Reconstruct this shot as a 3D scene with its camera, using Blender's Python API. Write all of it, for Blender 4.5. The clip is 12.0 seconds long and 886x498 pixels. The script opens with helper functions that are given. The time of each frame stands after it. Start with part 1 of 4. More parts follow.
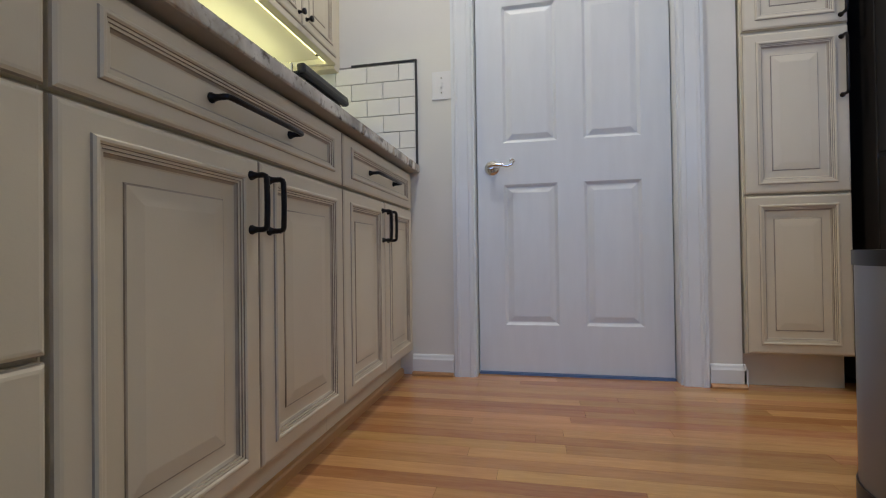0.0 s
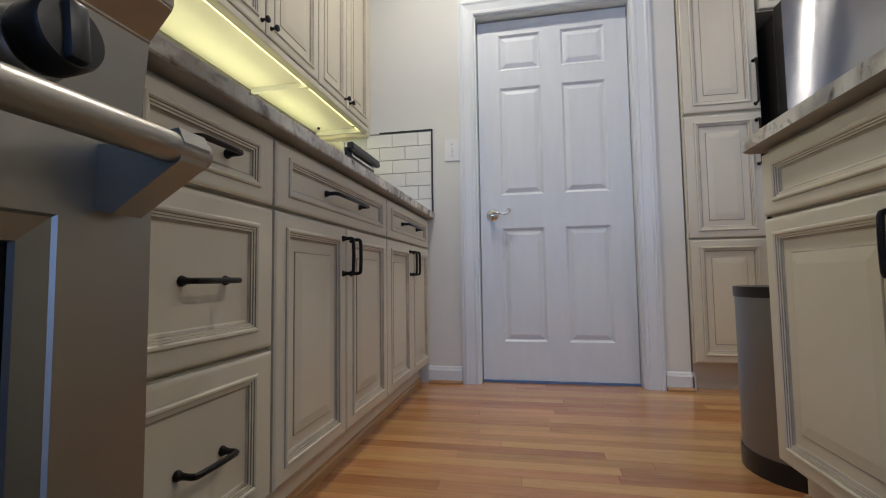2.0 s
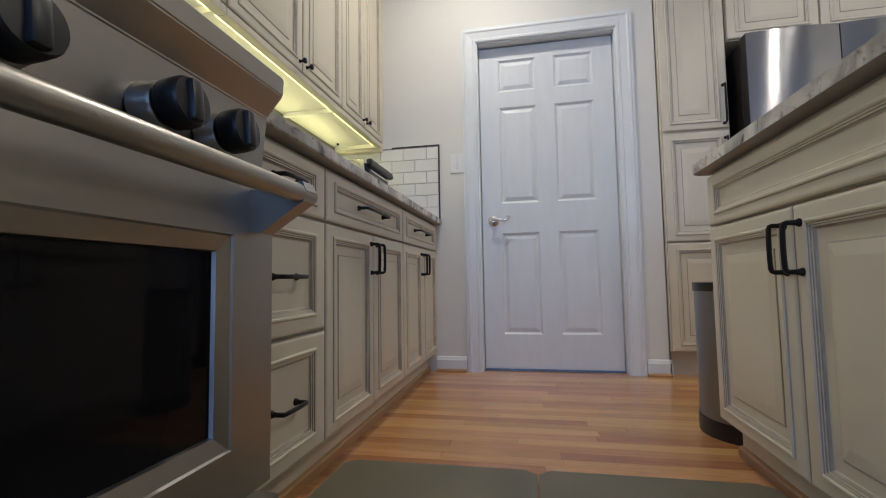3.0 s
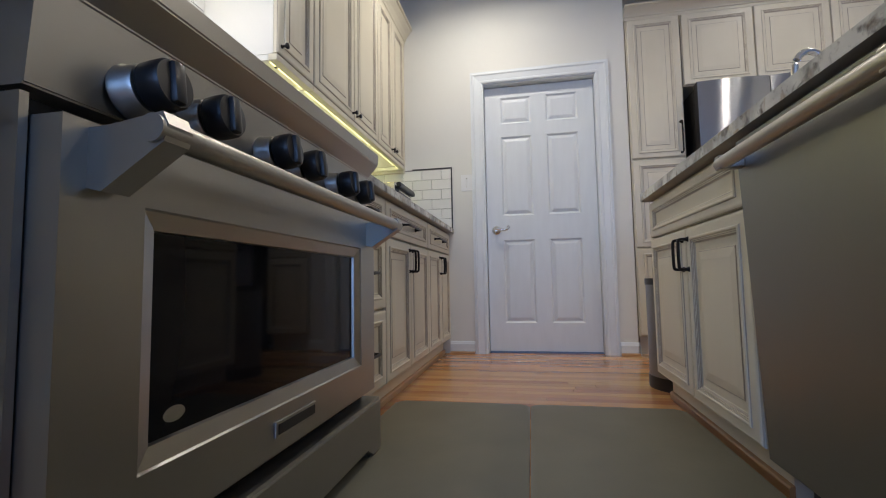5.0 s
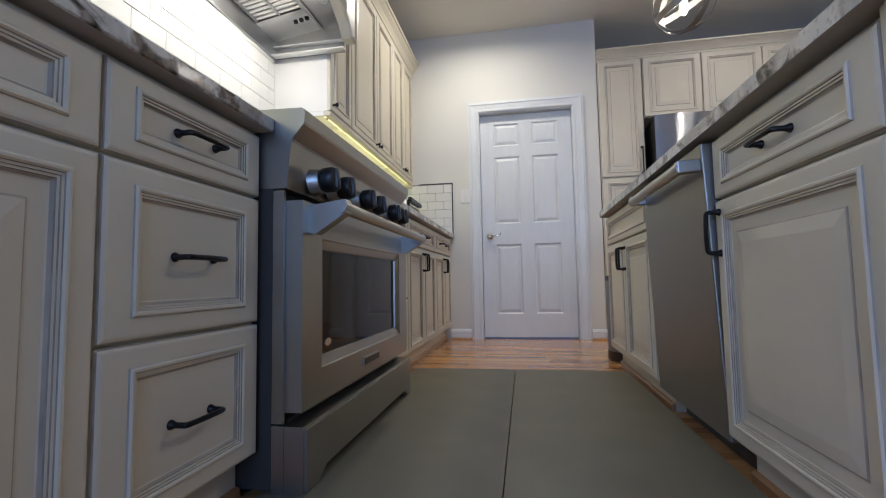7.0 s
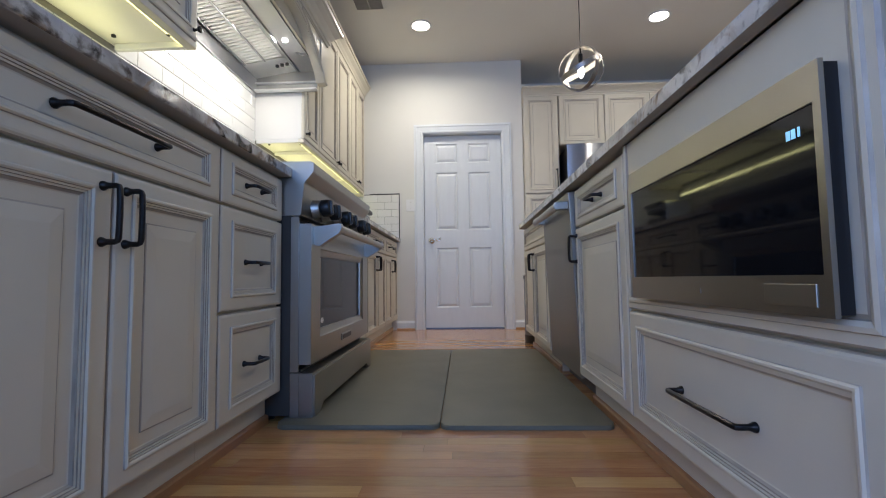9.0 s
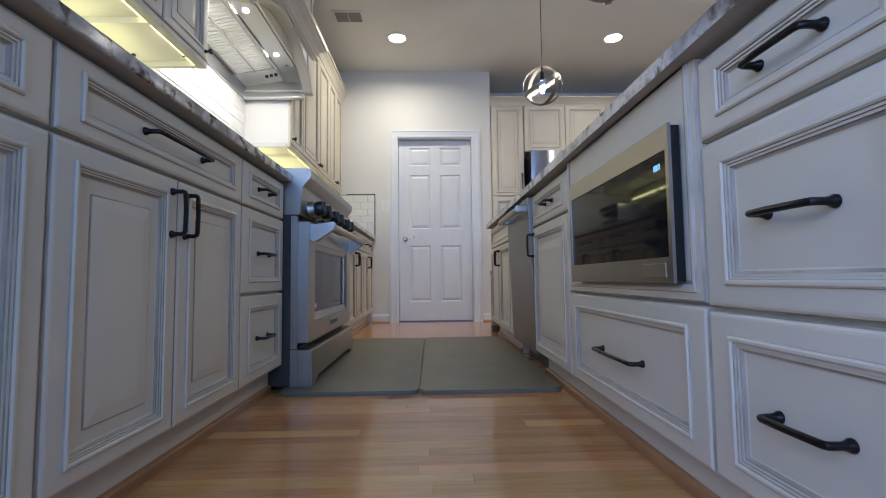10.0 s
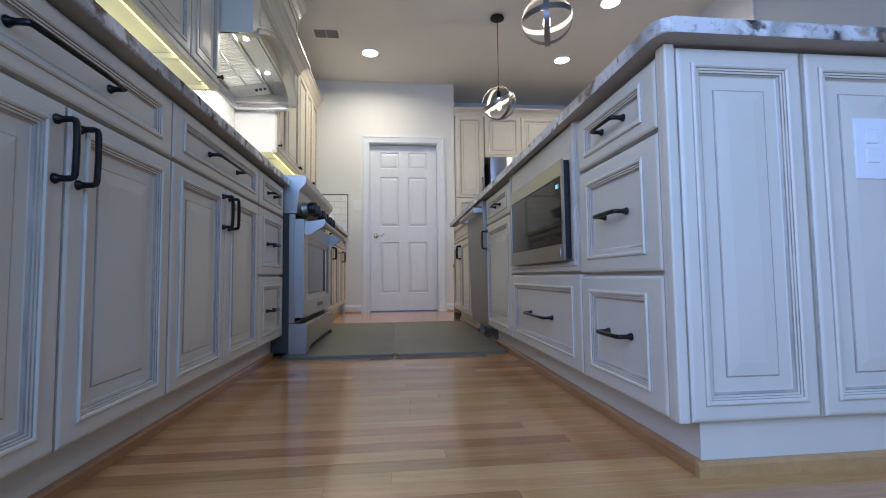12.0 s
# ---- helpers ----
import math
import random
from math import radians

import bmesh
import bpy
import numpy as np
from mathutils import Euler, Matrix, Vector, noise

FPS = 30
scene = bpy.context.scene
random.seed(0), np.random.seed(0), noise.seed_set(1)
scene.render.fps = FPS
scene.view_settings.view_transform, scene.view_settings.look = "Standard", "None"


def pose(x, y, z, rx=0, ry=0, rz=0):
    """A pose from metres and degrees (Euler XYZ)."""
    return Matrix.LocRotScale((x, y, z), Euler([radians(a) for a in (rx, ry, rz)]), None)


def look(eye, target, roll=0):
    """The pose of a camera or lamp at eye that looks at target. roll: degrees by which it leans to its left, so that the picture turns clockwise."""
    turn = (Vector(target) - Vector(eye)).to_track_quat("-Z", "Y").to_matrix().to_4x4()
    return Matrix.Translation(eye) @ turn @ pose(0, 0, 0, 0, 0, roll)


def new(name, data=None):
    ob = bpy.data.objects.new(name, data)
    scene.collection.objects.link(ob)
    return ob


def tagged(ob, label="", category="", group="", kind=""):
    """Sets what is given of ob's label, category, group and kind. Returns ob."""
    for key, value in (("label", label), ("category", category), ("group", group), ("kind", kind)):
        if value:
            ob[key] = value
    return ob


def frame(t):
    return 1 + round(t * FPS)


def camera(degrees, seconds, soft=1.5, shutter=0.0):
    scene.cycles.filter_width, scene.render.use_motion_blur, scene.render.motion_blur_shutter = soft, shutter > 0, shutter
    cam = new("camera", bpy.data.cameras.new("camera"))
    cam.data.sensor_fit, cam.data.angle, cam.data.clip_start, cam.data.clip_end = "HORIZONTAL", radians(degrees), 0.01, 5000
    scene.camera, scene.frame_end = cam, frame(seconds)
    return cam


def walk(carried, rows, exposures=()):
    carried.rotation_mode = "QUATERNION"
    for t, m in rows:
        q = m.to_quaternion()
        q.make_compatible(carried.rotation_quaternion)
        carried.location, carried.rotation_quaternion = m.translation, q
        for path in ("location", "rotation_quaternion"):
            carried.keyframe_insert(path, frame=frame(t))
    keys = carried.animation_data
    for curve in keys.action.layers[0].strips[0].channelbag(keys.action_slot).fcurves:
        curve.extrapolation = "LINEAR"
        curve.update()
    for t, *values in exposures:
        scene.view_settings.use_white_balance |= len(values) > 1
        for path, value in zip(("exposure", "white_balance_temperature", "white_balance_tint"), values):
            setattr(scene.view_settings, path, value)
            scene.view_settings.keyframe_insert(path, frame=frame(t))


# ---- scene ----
cam = camera(89.0, 12.0, 1.1)
PATH = [
    (0, (0.112, -0.069, 0.542), (-0.294, 1.889, 0.563), -0.8),
    (0.5, (0.117, -0.175, 0.547), (-0.283, 1.784, 0.604), -1.0),
    (1, (0.118, -0.294, 0.552), (-0.276, 1.664, 0.639), -0.9),
    (1.5, (0.117, -0.423, 0.57), (-0.267, 1.537, 0.679), -0.9),
    (2, (0.129, -0.567, 0.577), (-0.254, 1.392, 0.704), -0.8),
    (2.5, (0.142, -0.716, 0.573), (-0.243, 1.242, 0.708), -1.0),
    (4.3, (0.173, -1.282, 0.533), (-0.219, 0.675, 0.665), -0.8),
    (4.5, (0.166, -1.345, 0.529), (-0.214, 0.613, 0.672), -0.7),
    (5, (0.174, -1.495, 0.539), (-0.207, 0.463, 0.684), -1.0),
    (5.5, (0.183, -1.652, 0.546), (-0.198, 0.306, 0.695), -1.0),
    (6, (0.192, -1.819, 0.541), (-0.188, 0.139, 0.687), -1.0),
    (6.5, (0.2, -1.987, 0.531), (-0.177, -0.028, 0.674), -1.2),
    (7, (0.218, -2.15, 0.523), (-0.133, -0.186, 0.665), -1.0),
    (9, (0.239, -2.778, 0.516), (0.156, -0.784, 0.65), -0.8),
    (9.5, (0.225, -2.933, 0.507), (0.214, -0.938, 0.636), -0.8),
    (10, (0.208, -3.094, 0.477), (0.262, -1.099, 0.607), -0.7),
    (10.5, (0.187, -3.227, 0.447), (0.296, -1.235, 0.58), -0.5),
    (11, (0.166, -3.359, 0.424), (0.321, -1.37, 0.556), -0.6),
    (11.5, (0.147, -3.487, 0.412), (0.341, -1.501, 0.541), -0.6),
    (12, (0.161, -3.584, 0.414), (0.37, -1.599, 0.537), -0.7),
]
walk(cam, [(t, look(eye, target, roll)) for t, eye, target, roll in PATH], [(0, -0.09), (4.5, -0.05), (7, 0.0), (9, 0.03), (12, 0.08)])

# ---- light ----
XL_WIN = -1.10
CAN_W, DAY_W, HOOD_W, LED_W = 15.2, 75.0, 3.7, 0.56
world = bpy.data.worlds.new("world")
scene.world = world
world.use_nodes = True
sky = world.node_tree.nodes.new("ShaderNodeTexSky")
sky.sky_type, sky.sun_disc = "NISHITA", False
sky.sun_elevation, sky.sun_rotation = radians(35), radians(200)
world.node_tree.links.new(sky.outputs["Color"], world.node_tree.nodes["Background"].inputs["Color"])
world.node_tree.nodes["Background"].inputs["Strength"].default_value = 0.12


def area(name, m, sx, sy, watts, color, shape="RECTANGLE", spread=180):
    d = bpy.data.lights.new(name, "AREA")
    d.shape, d.size, d.size_y, d.energy, d.color, d.spread = shape, sx, sy, watts, color, radians(spread)
    ob = new(name, d)
    ob.matrix_world = m
    return ob


CEIL = 2.83
CANS = [(-0.10, 1.18), (2.03, 1.17), (2.07, 0.10)]
for (cx, cy), part_w in zip(CANS, (0.90, 0.2, 0.7)):
    area("can_lamp", pose(cx, cy, CEIL - 0.012), 0.13, 0.13, CAN_W * part_w, (1.0, 0.94, 0.855), "DISK", 164)
# daylight in the windows behind the walk
# this side lamp and its unseen window are added to brighten the island fronts
area("unseen_window_daylight", pose(XL_WIN + 0.02, -4.5, 1.55, 0, -90, 0), 1.5, 1.6, DAY_W * 0.74, (0.27, 0.43, 1.0))
area("unseen_window_daylight", pose(0.25, -5.55, 1.55, -90, 0, 180), 2.3, 1.7, DAY_W * 0.78, (0.15, 0.39, 1.0))
for px_, py_ in ((1.11, 0.40), (1.11, -0.955)):
    pl = bpy.data.lights.new("pendant_bulb", "POINT")
    pl.energy, pl.color, pl.shadow_soft_size = 1.6, (1.0, 0.92, 0.8), 0.02
    new("pendant_bulb", pl).matrix_world = pose(px_, py_, 1.90)

# ---- materials ----


def material(name, color, rough=0.5, metal=0.0, vary=0.0, scale=4.0, bump=0.0, bump_scale=60.0, stretch=(1, 1, 1), coat=0.0, rnd=0.0, dark=(0, 0, 0), rough_vary=0.0):
    m = bpy.data.materials.new(name)
    m.use_nodes = True
    nt = m.node_tree
    n, l = nt.nodes, nt.links
    b = n["Principled BSDF"]
    b.inputs["Roughness"].default_value = rough
    b.inputs["Metallic"].default_value = metal
    b.inputs["Coat Weight"].default_value = coat
    b.inputs["Base Color"].default_value = (*color, 1)
    tc = n.new("ShaderNodeTexCoord")
    mp = n.new("ShaderNodeMapping")
    mp.inputs["Scale"].default_value = stretch
    l.new(tc.outputs["Object"], mp.inputs["Vector"])
    if vary or rnd:
        nz = n.new("ShaderNodeTexNoise")
        nz.inputs["Scale"].default_value, nz.inputs["Detail"].default_value = scale, 6
        l.new(mp.outputs["Vector"], nz.inputs["Vector"])
        mr = n.new("ShaderNodeMapRange")
        mr.inputs["From Min"].default_value, mr.inputs["From Max"].default_value = 0.3, 0.7
        mr.inputs["To Min"].default_value, mr.inputs["To Max"].default_value = 1 - vary, 1 + vary * 0.5
        l.new(nz.outputs["Fac"], mr.inputs["Value"])
        val = mr.outputs["Result"]
        if rnd:
            oi = n.new("ShaderNodeObjectInfo")
            m2 = n.new("ShaderNodeMapRange")
            m2.inputs["To Min"].default_value, m2.inputs["To Max"].default_value = 1 - rnd, 1 + rnd
            l.new(oi.outputs["Random"], m2.inputs["Value"])
            mu = n.new("ShaderNodeMath")
            mu.operation = "MULTIPLY"
            l.new(val, mu.inputs[0])
            l.new(m2.outputs["Result"], mu.inputs[1])
            val = mu.outputs[0]
        hs = n.new("ShaderNodeHueSaturation")
        hs.inputs["Color"].default_value = (*color, 1)
        l.new(val, hs.inputs["Value"])
        l.new(hs.outputs["Color"], b.inputs["Base Color"])
        if rough_vary:
            m3 = n.new("ShaderNodeMapRange")
            m3.inputs["From Min"].default_value, m3.inputs["From Max"].default_value = 0.3, 0.7
            m3.inputs["To Min"].default_value, m3.inputs["To Max"].default_value = rough - rough_vary, rough + rough_vary
            l.new(nz.outputs["Fac"], m3.inputs["Value"])
            l.new(m3.outputs["Result"], b.inputs["Roughness"])
    if bump:
        n2 = n.new("ShaderNodeTexNoise")
        n2.inputs["Scale"].default_value, n2.inputs["Detail"].default_value = bump_scale, 4
        l.new(mp.outputs["Vector"], n2.inputs["Vector"])
        bp = n.new("ShaderNodeBump")
        bp.inputs["Strength"].default_value, bp.inputs["Distance"].default_value = bump, 0.002
        l.new(n2.outputs["Fac"], bp.inputs["Height"])
        l.new(bp.outputs["Normal"], b.inputs["Normal"])
    return m


def glow(name, color, strength):
    m = bpy.data.materials.new(name)
    m.use_nodes = True
    b = m.node_tree.nodes["Principled BSDF"]
    b.inputs["Base Color"].default_value = (*color, 1)
    b.inputs["Emission Color"].default_value = (*color, 1)
    b.inputs["Emission Strength"].default_value = strength
    return m


CREAM = material("cream_paint", (0.69, 0.635, 0.505), 0.40, vary=0.06, scale=3, bump=0.06, bump_scale=220, rough_vary=0.05)
GLAZE = material("brown_glaze", (0.38, 0.32, 0.245), 0.5, vary=0.4, scale=14)
GLAZE_SOFT = material("thin_glaze", (0.46, 0.405, 0.325), 0.42, vary=0.3, scale=12)
CABSIDE = material("cabinet_side", (0.79, 0.77, 0.72), 0.45, vary=0.04, scale=3)
WALL = material("wall_paint", (0.745, 0.735, 0.675), 0.75, vary=0.03, scale=2, bump=0.12, bump_scale=160)
CEILING = material("ceiling_paint", (0.74, 0.72, 0.66), 0.85, vary=0.03, scale=2, bump=0.1, bump_scale=150)
TRIM = material("white_trim", (0.76, 0.79, 0.79), 0.35, vary=0.03, scale=4, bump=0.04, bump_scale=120)
DOORW = material("white_door", (0.74, 0.77, 0.78), 0.4, vary=0.03, scale=4, bump=0.12, bump_scale=90, stretch=(6, 1, 0.6))
BLACK = material("oil_bronze", (0.018, 0.015, 0.014), 0.34, metal=0.6, vary=0.3, scale=30, bump=0.05, bump_scale=120)
STEEL = material("brushed_steel", (0.41, 0.395, 0.36), 0.36, metal=1.0, vary=0.04, scale=3, stretch=(1, 0.3, 1), rough_vary=0.03)
STEEL_DULL = material("dull_steel", (0.38, 0.365, 0.335), 0.34, metal=1.0, vary=0.06, scale=3, rough_vary=0.04)
LINER = material("liner_steel", (0.45, 0.45, 0.45), 0.32, metal=1.0, vary=0.05, scale=4, rough_vary=0.05)
BINSTEEL = material("bin_steel", (0.28, 0.29, 0.31), 0.42, metal=0.9, vary=0.04, scale=4, rough_vary=0.04)
RANGESIDE = material("dark_range_side", (0.05, 0.045, 0.040), 0.65, vary=0.1, scale=8)
DWSTEEL = material("dishwasher_steel", (0.29, 0.285, 0.265), 0.44, metal=1.0, vary=0.06, scale=3, rough_vary=0.04)
# hood steel made paler than the liner; its colour carries the reflected light
STEEL_LIT = material("lit_baffle_steel", (0.84, 0.84, 0.83), 0.36, metal=0.75, vary=0.05, scale=10)
STEEL_GRAIN = material("grained_steel", (0.52, 0.52, 0.52), 0.22, metal=1.0, vary=0.03, scale=2, bump=0.6, bump_scale=6.0)
sg = STEEL_GRAIN.node_tree
tg = sg.nodes.new("ShaderNodeTangent")
tg.direction_type, tg.axis = "RADIAL", "Z"
sg.links.new(tg.outputs["Tangent"], sg.nodes["Principled BSDF"].inputs["Tangent"])
sg.nodes["Principled BSDF"].inputs["Anisotropic"].default_value = 1.0
sg.nodes["Principled BSDF"].inputs["Anisotropic Rotation"].default_value = 0.25
CHROME = material("chrome", (0.78, 0.77, 0.74), 0.1, metal=1.0)
NICKEL = material("satin_nickel", (0.76, 0.75, 0.72), 0.18, metal=1.0, vary=0.05, scale=20)
GLASSBLK = material("black_glass", (0.008, 0.008, 0.009), 0.05)
GLASSBLK.node_tree.nodes["Principled BSDF"].inputs["IOR"].default_value = 1.27
PLASTIC = material("black_plastic", (0.012, 0.012, 0.013), 0.35, vary=0.1, scale=20)
FRIDGESIDE = material("black_fridge_side", (0.02, 0.018, 0.017), 0.4, vary=0.1, scale=10)
MAT = material("mat_rubber", (0.165, 0.149, 0.100), 0.5, vary=0.12, scale=5, bump=0.25, bump_scale=260)
WHITEPL = material("white_plastic", (0.8, 0.8, 0.78), 0.35, vary=0.02, scale=10)
BULB = glow("lamp_glow", (1.0, 0.95, 0.86), 14.0)
HOODLED = glow("hood_lamp_glow", (1.0, 0.97, 0.92), 9.0)
LEDSTRIP = glow("led_strip", (1.0, 0.94, 0.42), 3.2)
# inside of the pendant bands, coloured paler to imitate the bulb's light on it
BAND_LIT = material("lit_band_inner_face", (0.60, 0.57, 0.51), 0.5, vary=0.1, scale=20)
DISPLAY = glow("display_digits", (0.35, 0.75, 1.0), 0.5)
TAPE = material("blue_tape", (0.11, 0.19, 0.36), 0.6, vary=0.1, scale=30)
EDGE = material("dark_edge_trim", (0.03, 0.03, 0.03), 0.5)
GROUT = material("grout", (0.30, 0.285, 0.26), 0.85, vary=0.1, scale=30, bump=0.2, bump_scale=200)
TILE = material("white_glazed_tile", (0.78, 0.77, 0.73), 0.16, vary=0.04, scale=5, bump=0.08, bump_scale=22, coat=0.3, rnd=0.03)
BANDGREY = material("dark_band_metal", (0.24, 0.225, 0.21), 0.35, metal=0.85, vary=0.2, scale=20)
VENT = material("vent_metal", (0.29, 0.275, 0.25), 0.5, vary=0.1, scale=20)
BLUEWALL = material("blue_grey_wall", (0.42, 0.46, 0.48), 0.8, vary=0.03, scale=2)


def wood(name, tones, axis_stretch, rough=0.24, rnd=True):
    m = bpy.data.materials.new(name)
    m.use_nodes = True
    n, l = m.node_tree.nodes, m.node_tree.links
    b = n["Principled BSDF"]
    tc, mp, oi = n.new("ShaderNodeTexCoord"), n.new("ShaderNodeMapping"), n.new("ShaderNodeObjectInfo")
    mp.inputs["Scale"].default_value = axis_stretch
    l.new(tc.outputs["Object"], mp.inputs["Vector"])
    geo = n.new("ShaderNodeNewGeometry")
    add = n.new("ShaderNodeMath")
    add.operation = "ADD"
    l.new(oi.outputs["Random"], add.inputs[0])
    l.new(geo.outputs["Random Per Island"], add.inputs[1])
    fr = n.new("ShaderNodeMath")
    fr.operation = "FRACT"
    l.new(add.outputs[0], fr.inputs[0])
    off = n.new("ShaderNodeVectorMath")
    off.operation = "SCALE"
    off.inputs[0].default_value = (37.0, 53.0, 11.0)
    l.new(fr.outputs[0], off.inputs["Scale"])
    av = n.new("ShaderNodeVectorMath")
    l.new(mp.outputs["Vector"], av.inputs[0])
    l.new(off.outputs["Vector"], av.inputs[1])
    nz = n.new("ShaderNodeTexNoise")
    nz.inputs["Scale"].default_value, nz.inputs["Detail"].default_value, nz.inputs["Distortion"].default_value = 5.0, 7, 0.6
    l.new(av.outputs["Vector"], nz.inputs["Vector"])
    n3 = n.new("ShaderNodeTexNoise")
    n3.inputs["Scale"].default_value, n3.inputs["Detail"].default_value = 26.0, 3
    l.new(av.outputs["Vector"], n3.inputs["Vector"])
    mixf = n.new("ShaderNodeMix")
    mixf.inputs["Factor"].default_value = 0.34
    l.new(nz.outputs["Fac"], mixf.inputs["A"])
    l.new(n3.outputs["Fac"], mixf.inputs["B"])
    tone = n.new("ShaderNodeMix")
    tone.inputs["Factor"].default_value = 0.3
    l.new(mixf.outputs["Result"], tone.inputs["A"])
    l.new(fr.outputs[0], tone.inputs["B"])
    cr = n.new("ShaderNodeValToRGB")
    cr.color_ramp.elements[0].position, cr.color_ramp.elements[1].position = 0.2, 0.8
    cr.color_ramp.elements[0].color, cr.color_ramp.elements[1].color = (*tones[0], 1), (*tones[1], 1)
    l.new(tone.outputs["Result"], cr.inputs["Fac"])
    m2 = n.new("ShaderNodeMapRange")
    m2.inputs["To Min"].default_value, m2.inputs["To Max"].default_value = 0.93, 1.06
    l.new(fr.outputs[0], m2.inputs["Value"])
    hs = n.new("ShaderNodeHueSaturation")
    hue = n.new("ShaderNodeMapRange")
    hue.inputs["To Min"].default_value, hue.inputs["To Max"].default_value = 0.492, 0.510
    fr2 = n.new("ShaderNodeMath")
    fr2.operation = "MULTIPLY"
    fr2.inputs[1].default_value = 7.3
    l.new(fr.outputs[0], fr2.inputs[0])
    fr3 = n.new("ShaderNodeMath")
    fr3.operation = "FRACT"
    l.new(fr2.outputs[0], fr3.inputs[0])
    l.new(fr3.outputs[0], hue.inputs["Value"])
    l.new(hue.outputs["Result"], hs.inputs["Hue"])
    l.new(cr.outputs["Color"], hs.inputs["Color"])
    l.new(m2.outputs["Result"], hs.inputs["Value"])
    l.new(hs.outputs["Color"], b.inputs["Base Color"])
    b.inputs["Roughness"].default_value = rough
    b.inputs["Coat Weight"].default_value, b.inputs["Coat Roughness"].default_value = 0.25, 0.12
    bp = n.new("ShaderNodeBump")
    bp.inputs["Strength"].default_value, bp.inputs["Distance"].default_value = 0.05, 0.001
    l.new(n3.outputs["Fac"], bp.inputs["Height"])
    l.new(bp.outputs["Normal"], b.inputs["Normal"])
    return m


OAK = wood("oak_boards", ((0.35, 0.136, 0.048), (0.70, 0.385, 0.150)), (0.9, 9, 9), 0.15)
OAKTRIM = wood("oak_trim", ((0.30, 0.13, 0.05), (0.52, 0.29, 0.12)), (6, 1.0, 6), 0.35)


def granite():
    m = bpy.data.materials.new("granite")
    m.use_nodes = True
    n, l = m.node_tree.nodes, m.node_tree.links
    b = n["Principled BSDF"]
    tc = n.new("ShaderNodeTexCoord")

    def cloud(scale, detail, warp, shift):
        mp = n.new("ShaderNodeMapping")
        mp.inputs["Location"].default_value = shift
        l.new(tc.outputs["Object"], mp.inputs["Vector"])
        x = n.new("ShaderNodeTexNoise")
        x.inputs["Scale"].default_value, x.inputs["Detail"].default_value, x.inputs["Distortion"].default_value = scale, detail, warp
        l.new(mp.outputs["Vector"], x.inputs["Vector"])
        return x.outputs["Fac"]

    def ramp(value, stops):
        r = n.new("ShaderNodeValToRGB")
        e = r.color_ramp.elements
        e[0].position, e[0].color = stops[0][0], (*stops[0][1], 1)
        e[1].position, e[1].color = stops[-1][0], (*stops[-1][1], 1)
        for p, c in stops[1:-1]:
            r.color_ramp.elements.new(p).color = (*c, 1)
        l.new(value, r.inputs["Fac"])
        return r.outputs["Color"]

    def blend(fac, a, b):
        x = n.new("ShaderNodeMix")
        x.data_type = "RGBA"
        l.new(fac, x.inputs["Factor"])
        l.new(a, x.inputs["A"])
        l.new(b, x.inputs["B"])
        return x.outputs["Result"]

    white = (0.68, 0.66, 0.60)
    ground = ramp(cloud(7.0, 5, 0.6, (0, 0, 0)), [(0.36, (0.30, 0.28, 0.25)), (0.47, (0.50, 0.48, 0.43)), (0.58, white)])
    dark = ramp(cloud(42.0, 6, 0.5, (5, 2, 1)), [(0.36, (0.035, 0.030, 0.028)), (0.55, (0.16, 0.13, 0.105)), (0.66, (0.36, 0.31, 0.25))])
    black = (0.0, 0.0, 0.0)
    full = (1.0, 1.0, 1.0)
    spots = ramp(cloud(15.0, 9, 0.7, (3, 9, 4)), [(0.54, black), (0.585, (0.5, 0.5, 0.5)), (0.64, full)])
    flecks = ramp(cloud(75.0, 4, 0.2, (1, 4, 8)), [(0.57, black), (0.72, (0.5, 0.5, 0.5))])
    rust = ramp(cloud(11.0, 6, 1.2, (8, 1, 6)), [(0.58, black), (0.67, (0.6, 0.6, 0.6))])
    brown = ramp(cloud(60.0, 3, 0.0, (2, 2, 2)), [(0.3, (0.20, 0.11, 0.05)), (0.7, (0.42, 0.28, 0.15))])
    l.new(blend(rust, blend(flecks, blend(spots, ground, dark), dark), brown), b.inputs["Base Color"])
    b.inputs["Roughness"].default_value = 0.14
    return m


GRANITE = granite()
SAWN = material("sawn_stone", (0.40, 0.375, 0.335), 0.7, vary=0.1, scale=12, bump=0.1, bump_scale=120)

# ---- helpers of this place ----
WORLD_OF = {}


def to_mesh(bm, name, mats, smooth=False):
    me = bpy.data.meshes.new(name)
    bmesh.ops.recalc_face_normals(bm, faces=bm.faces)
    bm.to_mesh(me)
    bm.free()
    for m in (mats if isinstance(mats, (list, tuple)) else [mats]):
        me.materials.append(m)
    if smooth:
        me.shade_smooth()
        me.set_sharp_from_angle(angle=radians(35))
    return me


def thing(name, m, label, category, group="", kind=""):
    ob = new(name)
    ob.matrix_world = m
    ob.empty_display_size = 0.1
    WORLD_OF[ob] = m
    return tagged(ob, label, category, group, kind)


def part(name, bm, mats, parent, label="", m=None, smooth=False):
    """One mesh under parent; m: its pose in the world (the bmesh is in that frame)."""
    me = bm if isinstance(bm, bpy.types.Mesh) else to_mesh(bm, name, mats, smooth)
    ob = new(name, me)
    m = Matrix() if m is None else m
    if parent is not None:
        ob.parent = parent
        ob.matrix_basis = WORLD_OF[parent].inverted() @ m
    else:
        ob.matrix_world = m
    WORLD_OF[ob] = m
    return tagged(ob, label)


